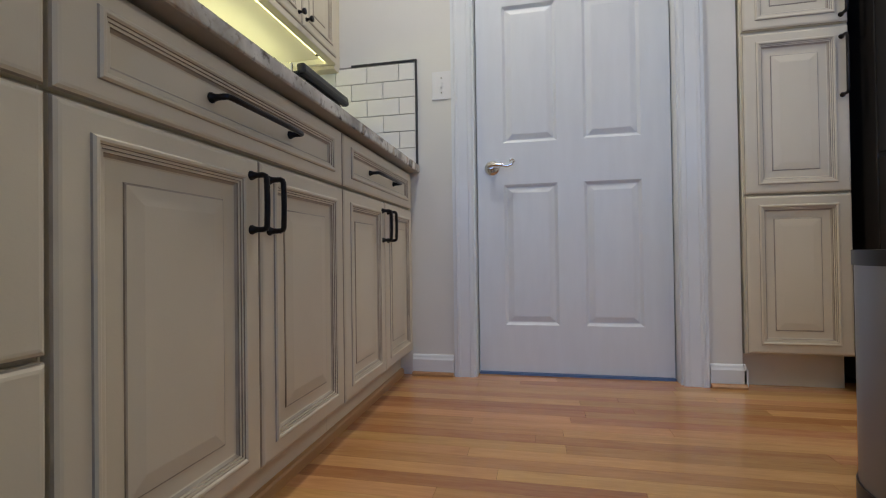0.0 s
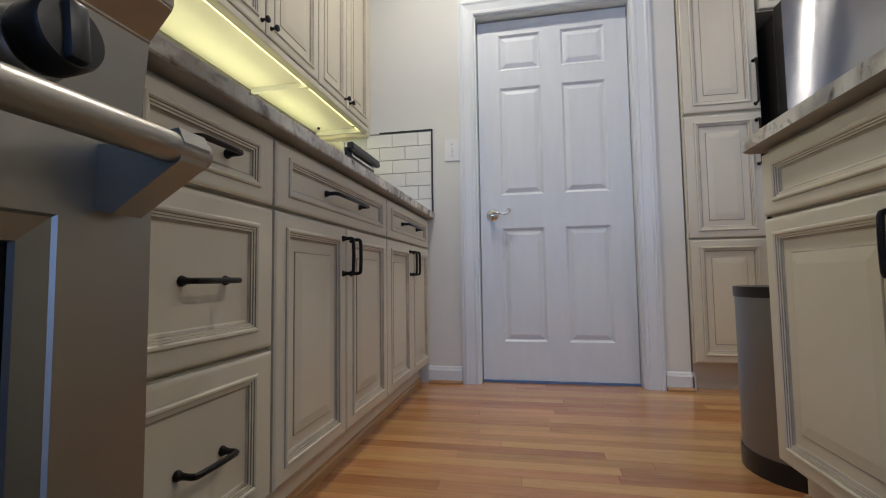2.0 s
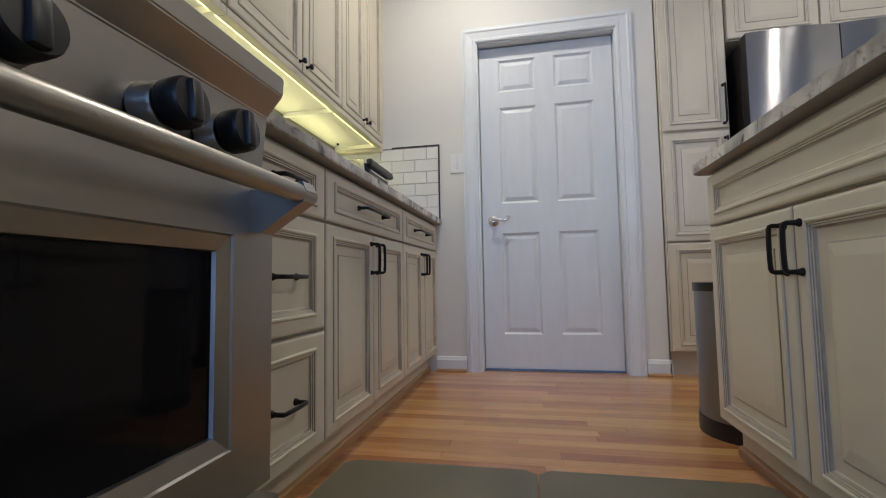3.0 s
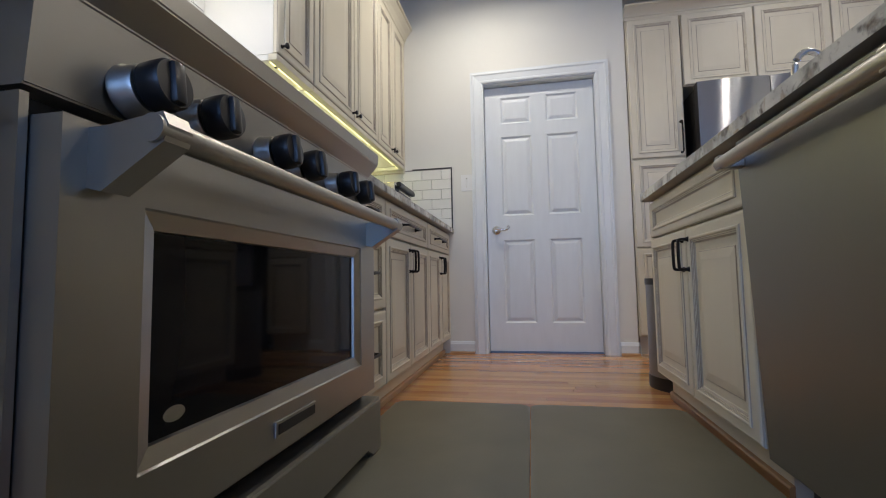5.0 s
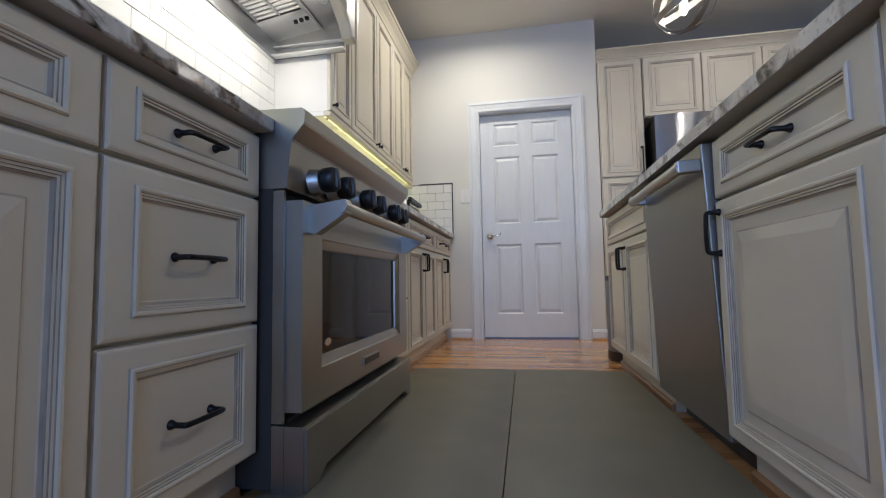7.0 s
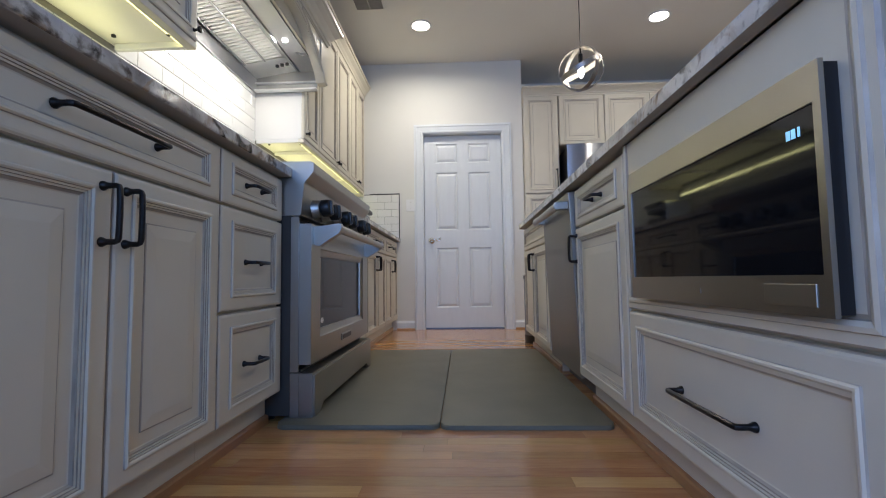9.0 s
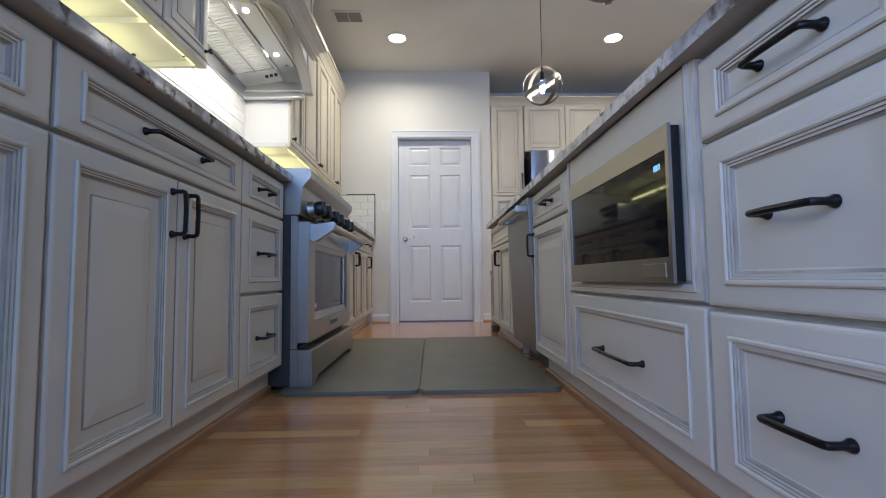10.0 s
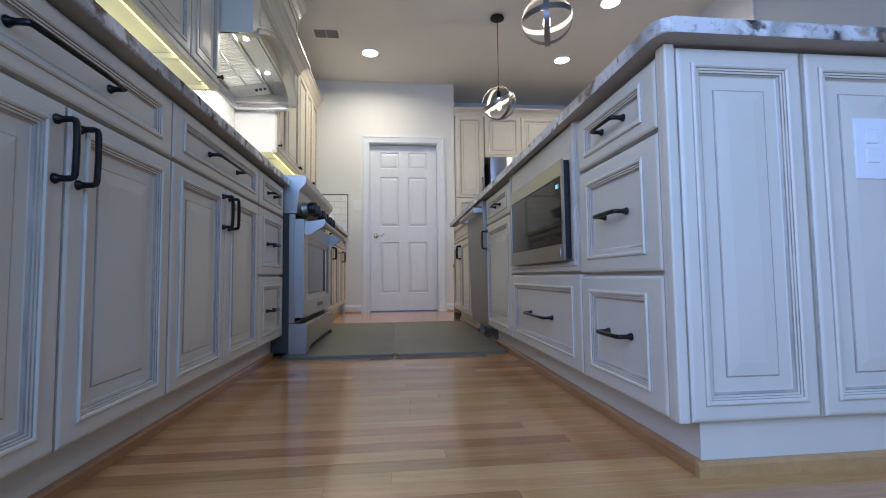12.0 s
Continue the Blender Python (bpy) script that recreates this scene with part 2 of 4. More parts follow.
def solid(name, bm, mats, label, category, kind="", group="", m=None, smooth=False):
    ob = part(name, bm, mats, None, "", m, smooth)
    return tagged(ob, label, category, group, kind)


def box(bm, x0, x1, y0, y1, z0, z1, bevel=0.0, mi=0, segs=2):
    vs = [bm.verts.new(p) for p in ((x0, y0, z0), (x1, y0, z0), (x1, y1, z0), (x0, y1, z0), (x0, y0, z1), (x1, y0, z1), (x1, y1, z1), (x0, y1, z1))]
    fs = [bm.faces.new([vs[i] for i in q]) for q in ((3, 2, 1, 0), (4, 5, 6, 7), (0, 1, 5, 4), (1, 2, 6, 5), (2, 3, 7, 6), (3, 0, 4, 7))]
    for f in fs:
        f.material_index = mi
    if bevel:
        es = list({e for f in fs for e in f.edges})
        bmesh.ops.bevel(bm, geom=es, offset=bevel, segments=segs, affect="EDGES", profile=0.5, material=mi)


def boxm(*a, **k):
    bm = bmesh.new()
    box(bm, *a, **k)
    return bm


def lathe(bm, prof, segs=20, m=None, mi=0):
    """Turned round z; prof: (radius, z) from bottom to top."""
    rings = []
    for r, z in prof:
        rings.append([bm.verts.new((r * math.cos(2 * math.pi * i / segs), r * math.sin(2 * math.pi * i / segs), z)) for i in range(segs)])
    if m is not None:
        bmesh.ops.transform(bm, matrix=m, verts=[v for r in rings for v in r])
    for a, b in zip(rings, rings[1:]):
        for i in range(segs):
            f = bm.faces.new((a[i], a[(i + 1) % segs], b[(i + 1) % segs], b[i]))
            f.material_index = mi
    for r in (rings[0][::-1], rings[-1]):
        bm.faces.new(r).material_index = mi


def tube(bm, pts, r, segs=10, mi=0, flat=1.0, side=None):
    """A swept round bar along pts; flat squeezes it across."""
    pts = [Vector(p) for p in pts]
    rings = []
    for i, p in enumerate(pts):
        d = (pts[min(i + 1, len(pts) - 1)] - pts[max(i - 1, 0)]).normalized()
        ref = Vector(side) if side else (Vector((0, 0, 1)) if abs(d.z) < 0.9 else Vector((1, 0, 0)))
        a = d.cross(ref).normalized()
        b = a.cross(d).normalized()
        rr = r[i] if isinstance(r, (list, tuple)) else r
        rings.append([bm.verts.new(p + a * rr * math.cos(2 * math.pi * k / segs) + b * rr * flat * math.sin(2 * math.pi * k / segs)) for k in range(segs)])
    for a, b in zip(rings, rings[1:]):
        for k in range(segs):
            bm.faces.new((a[k], a[(k + 1) % segs], b[(k + 1) % segs], b[k])).material_index = mi
    bm.faces.new(rings[0][::-1]).material_index = mi
    bm.faces.new(rings[-1]).material_index = mi


def prism(bm, outline, x0, x1, axis="y", mi=0):
    """A flat outline carried along one axis. axis y: outline is (x, z); axis x: (y, z); axis z: (x, y)."""
    def at(p, c):
        return {"y": (p[0], c, p[1]), "x": (c, p[0], p[1]), "z": (p[0], p[1], c)}[axis]
    a = [bm.verts.new(at(p, x0)) for p in outline]
    b = [bm.verts.new(at(p, x1)) for p in outline]
    n = len(outline)
    for i in range(n):
        bm.faces.new((a[i], a[(i + 1) % n], b[(i + 1) % n], b[i])).material_index = mi
    bm.faces.new(a[::-1]).material_index = mi
    bm.faces.new(b).material_index = mi


# frames for fronts: u across, v up, n out
def face_frame(facing, x, y, z):
    """The pose whose local x runs across a front, y up it and z out of it, at its lower left corner as one faces it."""
    cols = {"+x": ((0, 1, 0), (0, 0, 1), (1, 0, 0)), "-x": ((0, -1, 0), (0, 0, 1), (-1, 0, 0)), "-y": ((1, 0, 0), (0, 0, 1), (0, -1, 0))}[facing]
    m = Matrix.Identity(4)
    for c in range(3):
        for r in range(3):
            m[r][c] = cols[c][r]
    m.translation = (x, y, z)
    return m


def ring_panel(bm, u0, u1, v0, v1, rings, open_top=False):
    """Nested rectangles: rings of (inset, depth, material) from outside in, the last one filled; open_top: none along the top."""
    prev = None
    for inset, d, mi in rings:
        top = v1 if open_top else v1 - inset
        q = [bm.verts.new(p) for p in ((u0 + inset, v0 + inset, d), (u1 - inset, v0 + inset, d), (u1 - inset, top, d), (u0 + inset, top, d))]
        if prev:
            for i in range(4):
                bm.faces.new((prev[i], prev[(i + 1) % 4], q[(i + 1) % 4], q[i])).material_index = mi
        prev = q
    bm.faces.new(prev).material_index = 0


T = 0.021
# (inset, depth, material): front edge, applied bead with stepped sight, raised field
MOULD = [(0.0, 0.0, 0), (0.0, T - 0.007, 0), (0.002, T - 0.0035, 2), (0.006, T - 0.0008, 0), (0.010, T, 0)]
BEAD = [(0.0, 0.0, 0), (0.001, 0.003, 2), (0.004, 0.0058, 0), (0.008, 0.0056, 0), (0.011, 0.0030, 0), (0.0117, 0.0006, 1), (0.0155, 0.0002, 0), (0.0162, -0.0024, 1), (0.0200, -0.0028, 0), (0.0207, -0.0056, 1), (0.0250, -0.0085, 2), (0.0275, -0.0095, 0)]
RAISE = [(0.0, -0.0095, 0), (0.0012, -0.0078, 1), (0.0035, -0.0070, 2), (0.030, -0.0040, 0)]


def front_mesh(w, h, kind):
    bm = bmesh.new()
    su, sv = {"door": (0.044, 0.035), "drawer": (0.057, 0.038), "slim": (0.054, 0.030), "panel": (0.030, 0.033)}[kind]
    rings = [(i, i, d, m) for i, d, m in MOULD]
    rings += [(su + i, sv + i, T + d, m) for i, d, m in BEAD]
    if kind in ("door", "panel"):
        k = 0.0275 + 0.026
        rings += [(su + k + i, sv + k + i, T + d, m) for i, d, m in RAISE]
    prev = None
    for iu, iv, d, mi in rings:
        q = [bm.verts.new(p) for p in ((iu, iv, d), (w - iu, iv, d), (w - iu, h - iv, d), (iu, h - iv, d))]
        if prev:
            for i in range(4):
                bm.faces.new((prev[i], prev[(i + 1) % 4], q[(i + 1) % 4], q[i])).material_index = mi
        prev = q
    bm.faces.new(prev).material_index = 0
    return to_mesh(bm, "front", [CREAM, GLAZE, GLAZE_SOFT])


FRONTS, PULLS = {}, {}


def pull_mesh(length):
    """A cup-footed bar pull, along local x, centred."""
    key = round(length, 3)
    if key not in PULLS:
        bm = bmesh.new()
        h = length / 2 - 0.008
        for e in (-1, 1):
            lathe(bm, [(0.0095, 0.0), (0.0095, 0.003), (0.0075, 0.006), (0.0058, 0.012), (0.0055, 0.018)], 12, Matrix.Translation((e * h, 0, 0)))
        q, up = 0.007, 0.034
        pts = [(-h, 0, 0.014), (-h, 0, up - q), (-h + 0.3 * q, 0, up - 0.3 * q), (-h + q, 0, up)]
        pts += [(-h + q + (2 * h - 2 * q) * k / 4, 0, up + 0.0012 * math.sin(math.pi * k / 4)) for k in (1, 2, 3)]
        pts += [(h - q, 0, up), (h - 0.3 * q, 0, up - 0.3 * q), (h, 0, up - q), (h, 0, 0.014)]
        tube(bm, pts, 0.0056, 10, side=(0, 1, 0))
        PULLS[key] = to_mesh(bm, "handle", BLACK, True)
    return PULLS[key]


def knob_mesh():
    if "knob" not in PULLS:
        bm = bmesh.new()
        lathe(bm, [(0.008, 0), (0.008, 0.003), (0.005, 0.006), (0.0048, 0.014), (0.010, 0.019), (0.0125, 0.024), (0.011, 0.029), (0.004, 0.031)], 14)
        PULLS["knob"] = to_mesh(bm, "knob", BLACK, True)
    return PULLS["knob"]


def front(name, parent, m, w, h, kind, pulls=()):
    """A door or drawer front at pose m, with its pulls: (u, v, length, upright) or (u, v) for a knob."""
    key = (round(w, 3), round(h, 3), kind)
    if key not in FRONTS:
        FRONTS[key] = front_mesh(w, h, kind)
    ob = part(name, FRONTS[key], None, parent, "", m)
    for p in pulls:
        if len(p) == 2:
            part("knob", knob_mesh(), None, ob, "black metal knob", m @ Matrix.Translation((p[0], p[1], T)))
        else:
            u, v, length, upright = p
            d = T if upright else T - 0.0085
            part("handle", pull_mesh(length), None, ob, "dark bronze bar pull", m @ pose(u, v, d, 0, 0, 90 if upright else 0))
    return ob


G = 0.003  # gap round a front

# ---- setting ----
XL, YD, YB = -1.10, 1.905, -5.6   # left wall, door wall, back wall
XR = 3.0
floor_slab = solid("floor", boxm(XL - 0.1, XR + 0.1, YB - 0.1, 3.0, -0.06, -0.006), EDGE, "reddish oak strip floor with satin finish", "floor", "structure")

ceil = bmesh.new()
box(ceil, XL - 0.1, XR + 0.1, YB - 0.1, 3.0, CEIL, CEIL + 0.1)
solid("ceiling", ceil, CEILING, "taupe painted flat ceiling", "ceiling", "structure")

w = bmesh.new()
box(w, XL - 0.12, XL, -3.65, 3.0, 0, CEIL)
box(w, XL - 0.12, XL, YB - 0.12, -5.35, 0, CEIL)
box(w, XL - 0.12, XL, -5.35, -3.65, 0, 0.75)
box(w, XL - 0.12, XL, -5.35, -3.65, 2.35, CEIL)
solid("wall_west", w, WALL, "cream painted wall behind the range", "wall", "structure")

# door wall with its opening
DX0, DX1, DZ = -0.150, 0.675, 2.055
w = bmesh.new()
box(w, XL, DX0 - 0.02, YD, YD + 0.14, 0, CEIL)
box(w, DX1 + 0.02, 0.897, YD, YD + 0.62, 0, CEIL)
box(w, DX0 - 0.02, DX1 + 0.02, YD, YD + 0.14, DZ + 0.02, CEIL)
solid("wall_north", w, WALL, "cream painted wall with a white panelled door", "wall", "structure")
solid("wall_pantry", boxm(0.897, XR + 0.12, 2.50, 2.62, 0, CEIL), WALL, "cream wall behind the tall cupboards", "wall", "structure")
solid("wall_east", boxm(XR, XR + 0.12, -0.40, 2.50, 0, CEIL), WALL, "cream painted side wall", "wall", "structure")
solid("wall_east_far", boxm(XR + 0.02, XR + 0.12, YB, -0.4005, 0, CEIL), BLUEWALL, "blue-grey painted side wall", "wall", "structure")
w = bmesh.new()
WX0, WX1, WZ0, WZ1 = -0.9, 1.4, 0.7, 2.4
box(w, XL, WX0, YB - 0.12, YB, 0, CEIL)
box(w, WX1, XR + 0.12, YB - 0.12, YB, 0, CEIL)
box(w, WX0, WX1, YB - 0.12, YB, 0, WZ0)
box(w, WX0, WX1, YB - 0.12, YB, WZ1, CEIL)
solid("wall_south", w, WALL, "cream wall with a wide window", "wall", "structure")
win = thing("window_1", pose(WX0, YB, WZ0), "wide white framed window letting in daylight", "window", kind="structure")
fr = bmesh.new()
for a, b, c, d in ((WX0, WX1, WZ0, WZ0 + 0.06), (WX0, WX1, WZ1 - 0.06, WZ1), (WX0, WX0 + 0.06, WZ0 + 0.06, WZ1 - 0.06), (WX1 - 0.06, WX1, WZ0 + 0.06, WZ1 - 0.06), (-0.16, -0.10, WZ0 + 0.06, WZ1 - 0.06), (0.60, 0.66, WZ0 + 0.06, WZ1 - 0.06)):
    box(fr, a, b, YB - 0.09, YB - 0.03, c, d)
part("window_frame", fr, TRIM, win)
# unseen side window, added round the lamp that lights the island fronts
win = thing("window_added", pose(XL, -4.5, 0.75), "unseen white framed side window added to light the island fronts", "window", kind="structure")
fr = bmesh.new()
for a, b, c, d in ((-5.35, -3.65, 0.75, 0.81), (-5.35, -3.65, 2.29, 2.35), (-5.35, -5.29, 0.81, 2.29), (-3.71, -3.65, 0.81, 2.29), (-4.53, -4.47, 0.81, 2.29)):
    box(fr, XL - 0.09, XL - 0.03, a, b, c, d)
part("window_frame", fr, TRIM, win)

# panelled door
door = thing("door_1", pose(DX0, YD + 0.06, 0), "white six-panel interior door, closed, with nickel lever", "door", kind="structure")
SL0, SL1, SY = DX0 + 0.005, DX1 - 0.005, YD + 0.062
dm = face_frame("-y", SL0, SY + 0.035, 0.012)
dw, dh = SL1 - SL0, 2.035
bm = bmesh.new()
us = [0, 0.118, 0.352, 0.464, 0.698, dw]
vs = [0, 0.208, 0.836, 1.022, 1.640, 1.742, 1.950, dh]
for i in range(len(us) - 1):
    for j in range(len(vs) - 1):
        u0, u1, v0, v1 = us[i], us[i + 1], vs[j], vs[j + 1]
        if i in (1, 3) and j in (1, 3, 5):
            ring_panel(bm, u0, u1, v0, v1, [(0, 0.035, 0), (0.002, 0.0335, 0), (0.011, 0.0245, 0), (0.014, 0.0235, 0), (0.017, 0.024, 0), (0.038, 0.0325, 0), (0.041, 0.033, 0)])
        else:
            bm.faces.new([bm.verts.new(p) for p in ((u0, v0, 0.035), (u1, v0, 0.035), (u1, v1, 0.035), (u0, v1, 0.035))])
bmesh.ops.remove_doubles(bm, verts=bm.verts, dist=0.0003)
box(bm, 0, dw, 0, dh, 0, 0.020)
part("slab", bm, DOORW, door, "", dm)
part("tape_strip", boxm(SL0, SL1, SY - 0.012, SY + 0.03, 0.0005, 0.010), TAPE, door, "blue painter's tape under the door")

KX, KZ = -0.078, 0.925
bm = bmesh.new()
lathe(bm, [(0.033, 0), (0.033, 0.004), (0.028, 0.009), (0.022, 0.011), (0.013, 0.014), (0.011, 0.045)], 24)
rose = part("door_handle", bm, NICKEL, door, "nickel lever handle with a curled end", pose(KX, SY, KZ, 90, 0, 0), True)
bm = bmesh.new()
pts = [(KX - 0.012, SY - 0.046, KZ + 0.002), (KX + 0.01, SY - 0.050, KZ + 0.006), (KX + 0.04, SY - 0.052, KZ + 0.004), (KX + 0.07, SY - 0.052, KZ - 0.004), (KX + 0.092, SY - 0.052, KZ + 0.004), (KX + 0.102, SY - 0.052, KZ + 0.016), (KX + 0.095, SY - 0.052, KZ + 0.026), (KX + 0.083, SY - 0.052, KZ + 0.022), (KX + 0.082, SY - 0.052, KZ + 0.014)]
tube(bm, pts, [0.009, 0.010, 0.0085, 0.007, 0.006, 0.0055, 0.005, 0.0045, 0.004], 12)
part("lever", bm, NICKEL, rose, "", None, True)
# jamb, stop and casing
bm = bmesh.new()
box(bm, DX0 - 0.02, DX0, YD, YD + 0.14, 0, DZ + 0.02)
box(bm, DX1, DX1 + 0.02, YD, YD + 0.14, 0, DZ + 0.02)
box(bm, DX0, DX1, YD, YD + 0.14, DZ, DZ + 0.02)
box(bm, DX0, DX0 + 0.012, YD + 0.10, YD + 0.138, 0, DZ)
part("jamb", bm, TRIM, door)
CAS = [(0.0, 0.0), (0.0, 0.010), (0.006, 0.014), (0.018, 0.015), (0.022, 0.012), (0.060, 0.017), (0.066, 0.021), (0.074, 0.022), (0.078, 0.018), (0.090, 0.018), (0.093, 0.0)]
for name, sx in (("casing", -1), ("casing", 1)):
    bm = bmesh.new()
    x0 = (DX0 - 0.008) if sx < 0 else (DX1 + 0.008)
    prof = [(x0 + sx * a, YD - d) for a, d in CAS]
    n = len(prof)
    lo = [bm.verts.new((x, y, 0.0)) for x, y in prof]
    hi = [bm.verts.new((x, y, DZ + 0.008 + a)) for (x, y), (a, d) in zip(prof, CAS)]
    for i in range(n):
        bm.faces.new((lo[i], lo[(i + 1) % n], hi[(i + 1) % n], hi[i]))
    bm.faces.new(lo[::-1]); bm.faces.new(hi)
    part(name, bm, TRIM, door)
bm = bmesh.new()
n = len(CAS)
lo = [bm.verts.new((DX0 - 0.008 - a, YD - d, DZ + 0.008 + a)) for a, d in CAS]
hi = [bm.verts.new((DX1 + 0.008 + a, YD - d, DZ + 0.008 + a)) for a, d in CAS]
for i in range(n):
    bm.faces.new((lo[i], lo[(i + 1) % n], hi[(i + 1) % n], hi[i]))
bm.faces.new(lo[::-1]); bm.faces.new(hi)
part("casing", bm, TRIM, door)

# baseboards with oak shoe moulding
BASEP = [(0.0, 0.0), (0.014, 0.0), (0.014, 0.070), (0.010, 0.078), (0.008, 0.086), (0.004, 0.092), (0.0, 0.092)]
for x0, x1 in ((-0.44, DX0 - 0.103), (DX1 + 0.103, 0.905)):
    bm = bmesh.new()
    prism(bm, [(YD - a, z) for a, z in BASEP], x0, x1, "x")
    solid("baseboard", bm, TRIM, "white moulded baseboard along the wall", "baseboard", "structure")
    bm = bmesh.new()
    prism(bm, [(YD - 0.014, 0), (YD - 0.030, 0), (YD - 0.029, 0.008), (YD - 0.024, 0.014), (YD - 0.014, 0.017)], x0, x1, "x")
    solid("trim", bm, OAKTRIM, "oak shoe moulding on the baseboard", "trim", "structure")
bm = bmesh.new()
prism(bm, [(0.897 + a, z) for a, z in BASEP], YD - 0.014, YD + 0.10, "y")
solid("baseboard", bm, TRIM, "white moulded baseboard round the wall corner", "baseboard", "structure")

# switch
sw = thing("light_switch", pose(-0.293, YD, 1.295), "white toggle light switch plate on the wall", "switch")
part("plate", boxm(-0.336, -0.250, YD - 0.006, YD + 0.001, 1.232, 1.358, bevel=0.002), WHITEPL, sw)
part("toggle", boxm(-0.298, -0.288, YD - 0.016, YD - 0.005, 1.283, 1.307, bevel=0.002), WHITEPL, sw)
for z in (1.262, 1.328):
    bm = bmesh.new()
    lathe(bm, [(0.004, 0), (0.003, 0.002)], 8, pose(-0.293, YD - 0.0055, z, 90, 0, 0))
    part("screw", bm, NICKEL, sw)

# ---- base cabinets, left run ----
FX = -0.432           # fronts
CF = FX - T           # carcass face
TOE = 0.115
DR0 = 0.748           # top drawers from here
TOPZ = 0.902
CT0, CT1 = 0.909, 0.945  # counter slabs


def base_left(y0, y1, layout, label):
    c = thing("base_cabinet", pose((XL + CF) / 2, (y0 + y1) / 2, 0), label, "cabinet", "base cabinets of the range wall")
    bm = bmesh.new()
    box(bm, XL + 0.002, CF, y0 + 0.0005, y1 - 0.0005, TOE, CT0 - 0.0005)
    part("body", bm, CREAM, c)
    part("toe_kick", boxm(XL + 0.05, -0.492, y0 + 0.0005, y1 - 0.0005, 0.0, TOE), CREAM, c)
    fronts_on(c, lambda u, v: face_frame("+x", CF, y0 + u, v), y1 - y0, layout)
    return c


def fronts_on(c, fr, w, layout):
    if layout == "stack":
        for v0, v1 in ((TOE, 0.425), (0.432, 0.735), (DR0 - 0.006, TOPZ - 0.004)):
            h = v1 - v0
            front("drawer_front", c, fr(G, v0), w - 2 * G, h, "slim" if h < 0.2 else "drawer", [((w - 2 * G) / 2, h / 2 if h < 0.2 else h * 0.48, 0.124, False)])
    elif layout == "doors":
        h = TOPZ - 0.004 - DR0 + 0.006
        front("drawer_front", c, fr(G, DR0 - 0.006), w - 2 * G, h, "slim", [((w - 2 * G) / 2, h / 2, 0.272, False)])
        dw2, dh2 = w / 2 - 1.5 * G, 0.735 - TOE
        front("door", c, fr(G, TOE), dw2, dh2, "door", [(dw2 - 0.028, dh2 - 0.088, 0.122, True)])
        front("door", c, fr(w / 2 + 0.5 * G, TOE), dw2, dh2, "door", [(0.028, dh2 - 0.088, 0.122, True)])


base_left(1.147, 1.875, "doors", "cream glazed base cabinet with one drawer and two doors")
base_left(0.345, 1.147, "doors", "cream glazed base cabinet with one drawer and two doors")
base_left(-0.070, 0.345, "stack", "cream glazed three-drawer base cabinet beside the range")
base_left(-1.555, -1.120, "stack", "cream glazed three-drawer base cabinet beside the range")
base_left(-2.325, -1.555, "doors", "cream glazed base cabinet with one drawer and two doors")
base_left(-3.095, -2.325, "doors", "cream glazed base cabinet with one drawer and two doors")
solid("cabinet_filler", boxm(CF - 0.3, CF + 0.004, 1.876, YD - 0.001, TOE, TOPZ), CREAM, "narrow cream filler strip against the wall", "filler strip")
for y0, y1 in ((-3.095, -1.12), (-0.070, 1.88)):
    bm = bmesh.new()
    prism(bm, [(-0.4915, 0), (-0.478, 0), (-0.478, 0.024), (-0.482, 0.030), (-0.4915, 0.032)], y0, y1, "y")
    solid("trim", bm, OAKTRIM, "oak shoe moulding along the toe kick", "trim", "structure")


def slab(bm, x0, x1, y0, y1, z0, z1, corners=(), r=0.03):
    """A stone slab with softened edges; corners named get a round of radius r."""
    pts = []
    for cx, cy, name in ((x0, y0, "00"), (x1, y0, "10"), (x1, y1, "11"), (x0, y1, "01")):
        if name in corners:
            ox, oy = cx + (r if name[0] == "0" else -r), cy + (r if name[1] == "0" else -r)
            a0 = {"00": 180, "10": 270, "11": 0, "01": 90}[name]
            pts += [(ox + r * math.cos(radians(a0 + 90 * k / 6)), oy + r * math.sin(radians(a0 + 90 * k / 6))) for k in range(7)]
        else:
            pts.append((cx, cy))
    prism(bm, pts, z0, z1, "z")
    es = [e for e in bm.edges if abs(e.verts[0].co.z - e.verts[1].co.z) < 1e-5 and not e.is_boundary]
    bmesh.ops.bevel(bm, geom=es, offset=0.007, segments=3, affect="EDGES", profile=0.6)
    bm.normal_update()
    for f in bm.faces:
        f.material_index = 1 if f.normal.z < -0.9 else 0


for y0, y1 in ((-3.11, -1.116), (-0.074, YD - 0.001)):
    bm = bmesh.new()
    slab(bm, XL + 0.001, -0.400, y0, y1, CT0, CT1)
    solid("countertop", bm, [GRANITE, SAWN], "speckled white, grey and brown granite countertop", "countertop")

# ---- upper cabinets ----
UX = -0.765
UB, UT = 1.425, 2.44


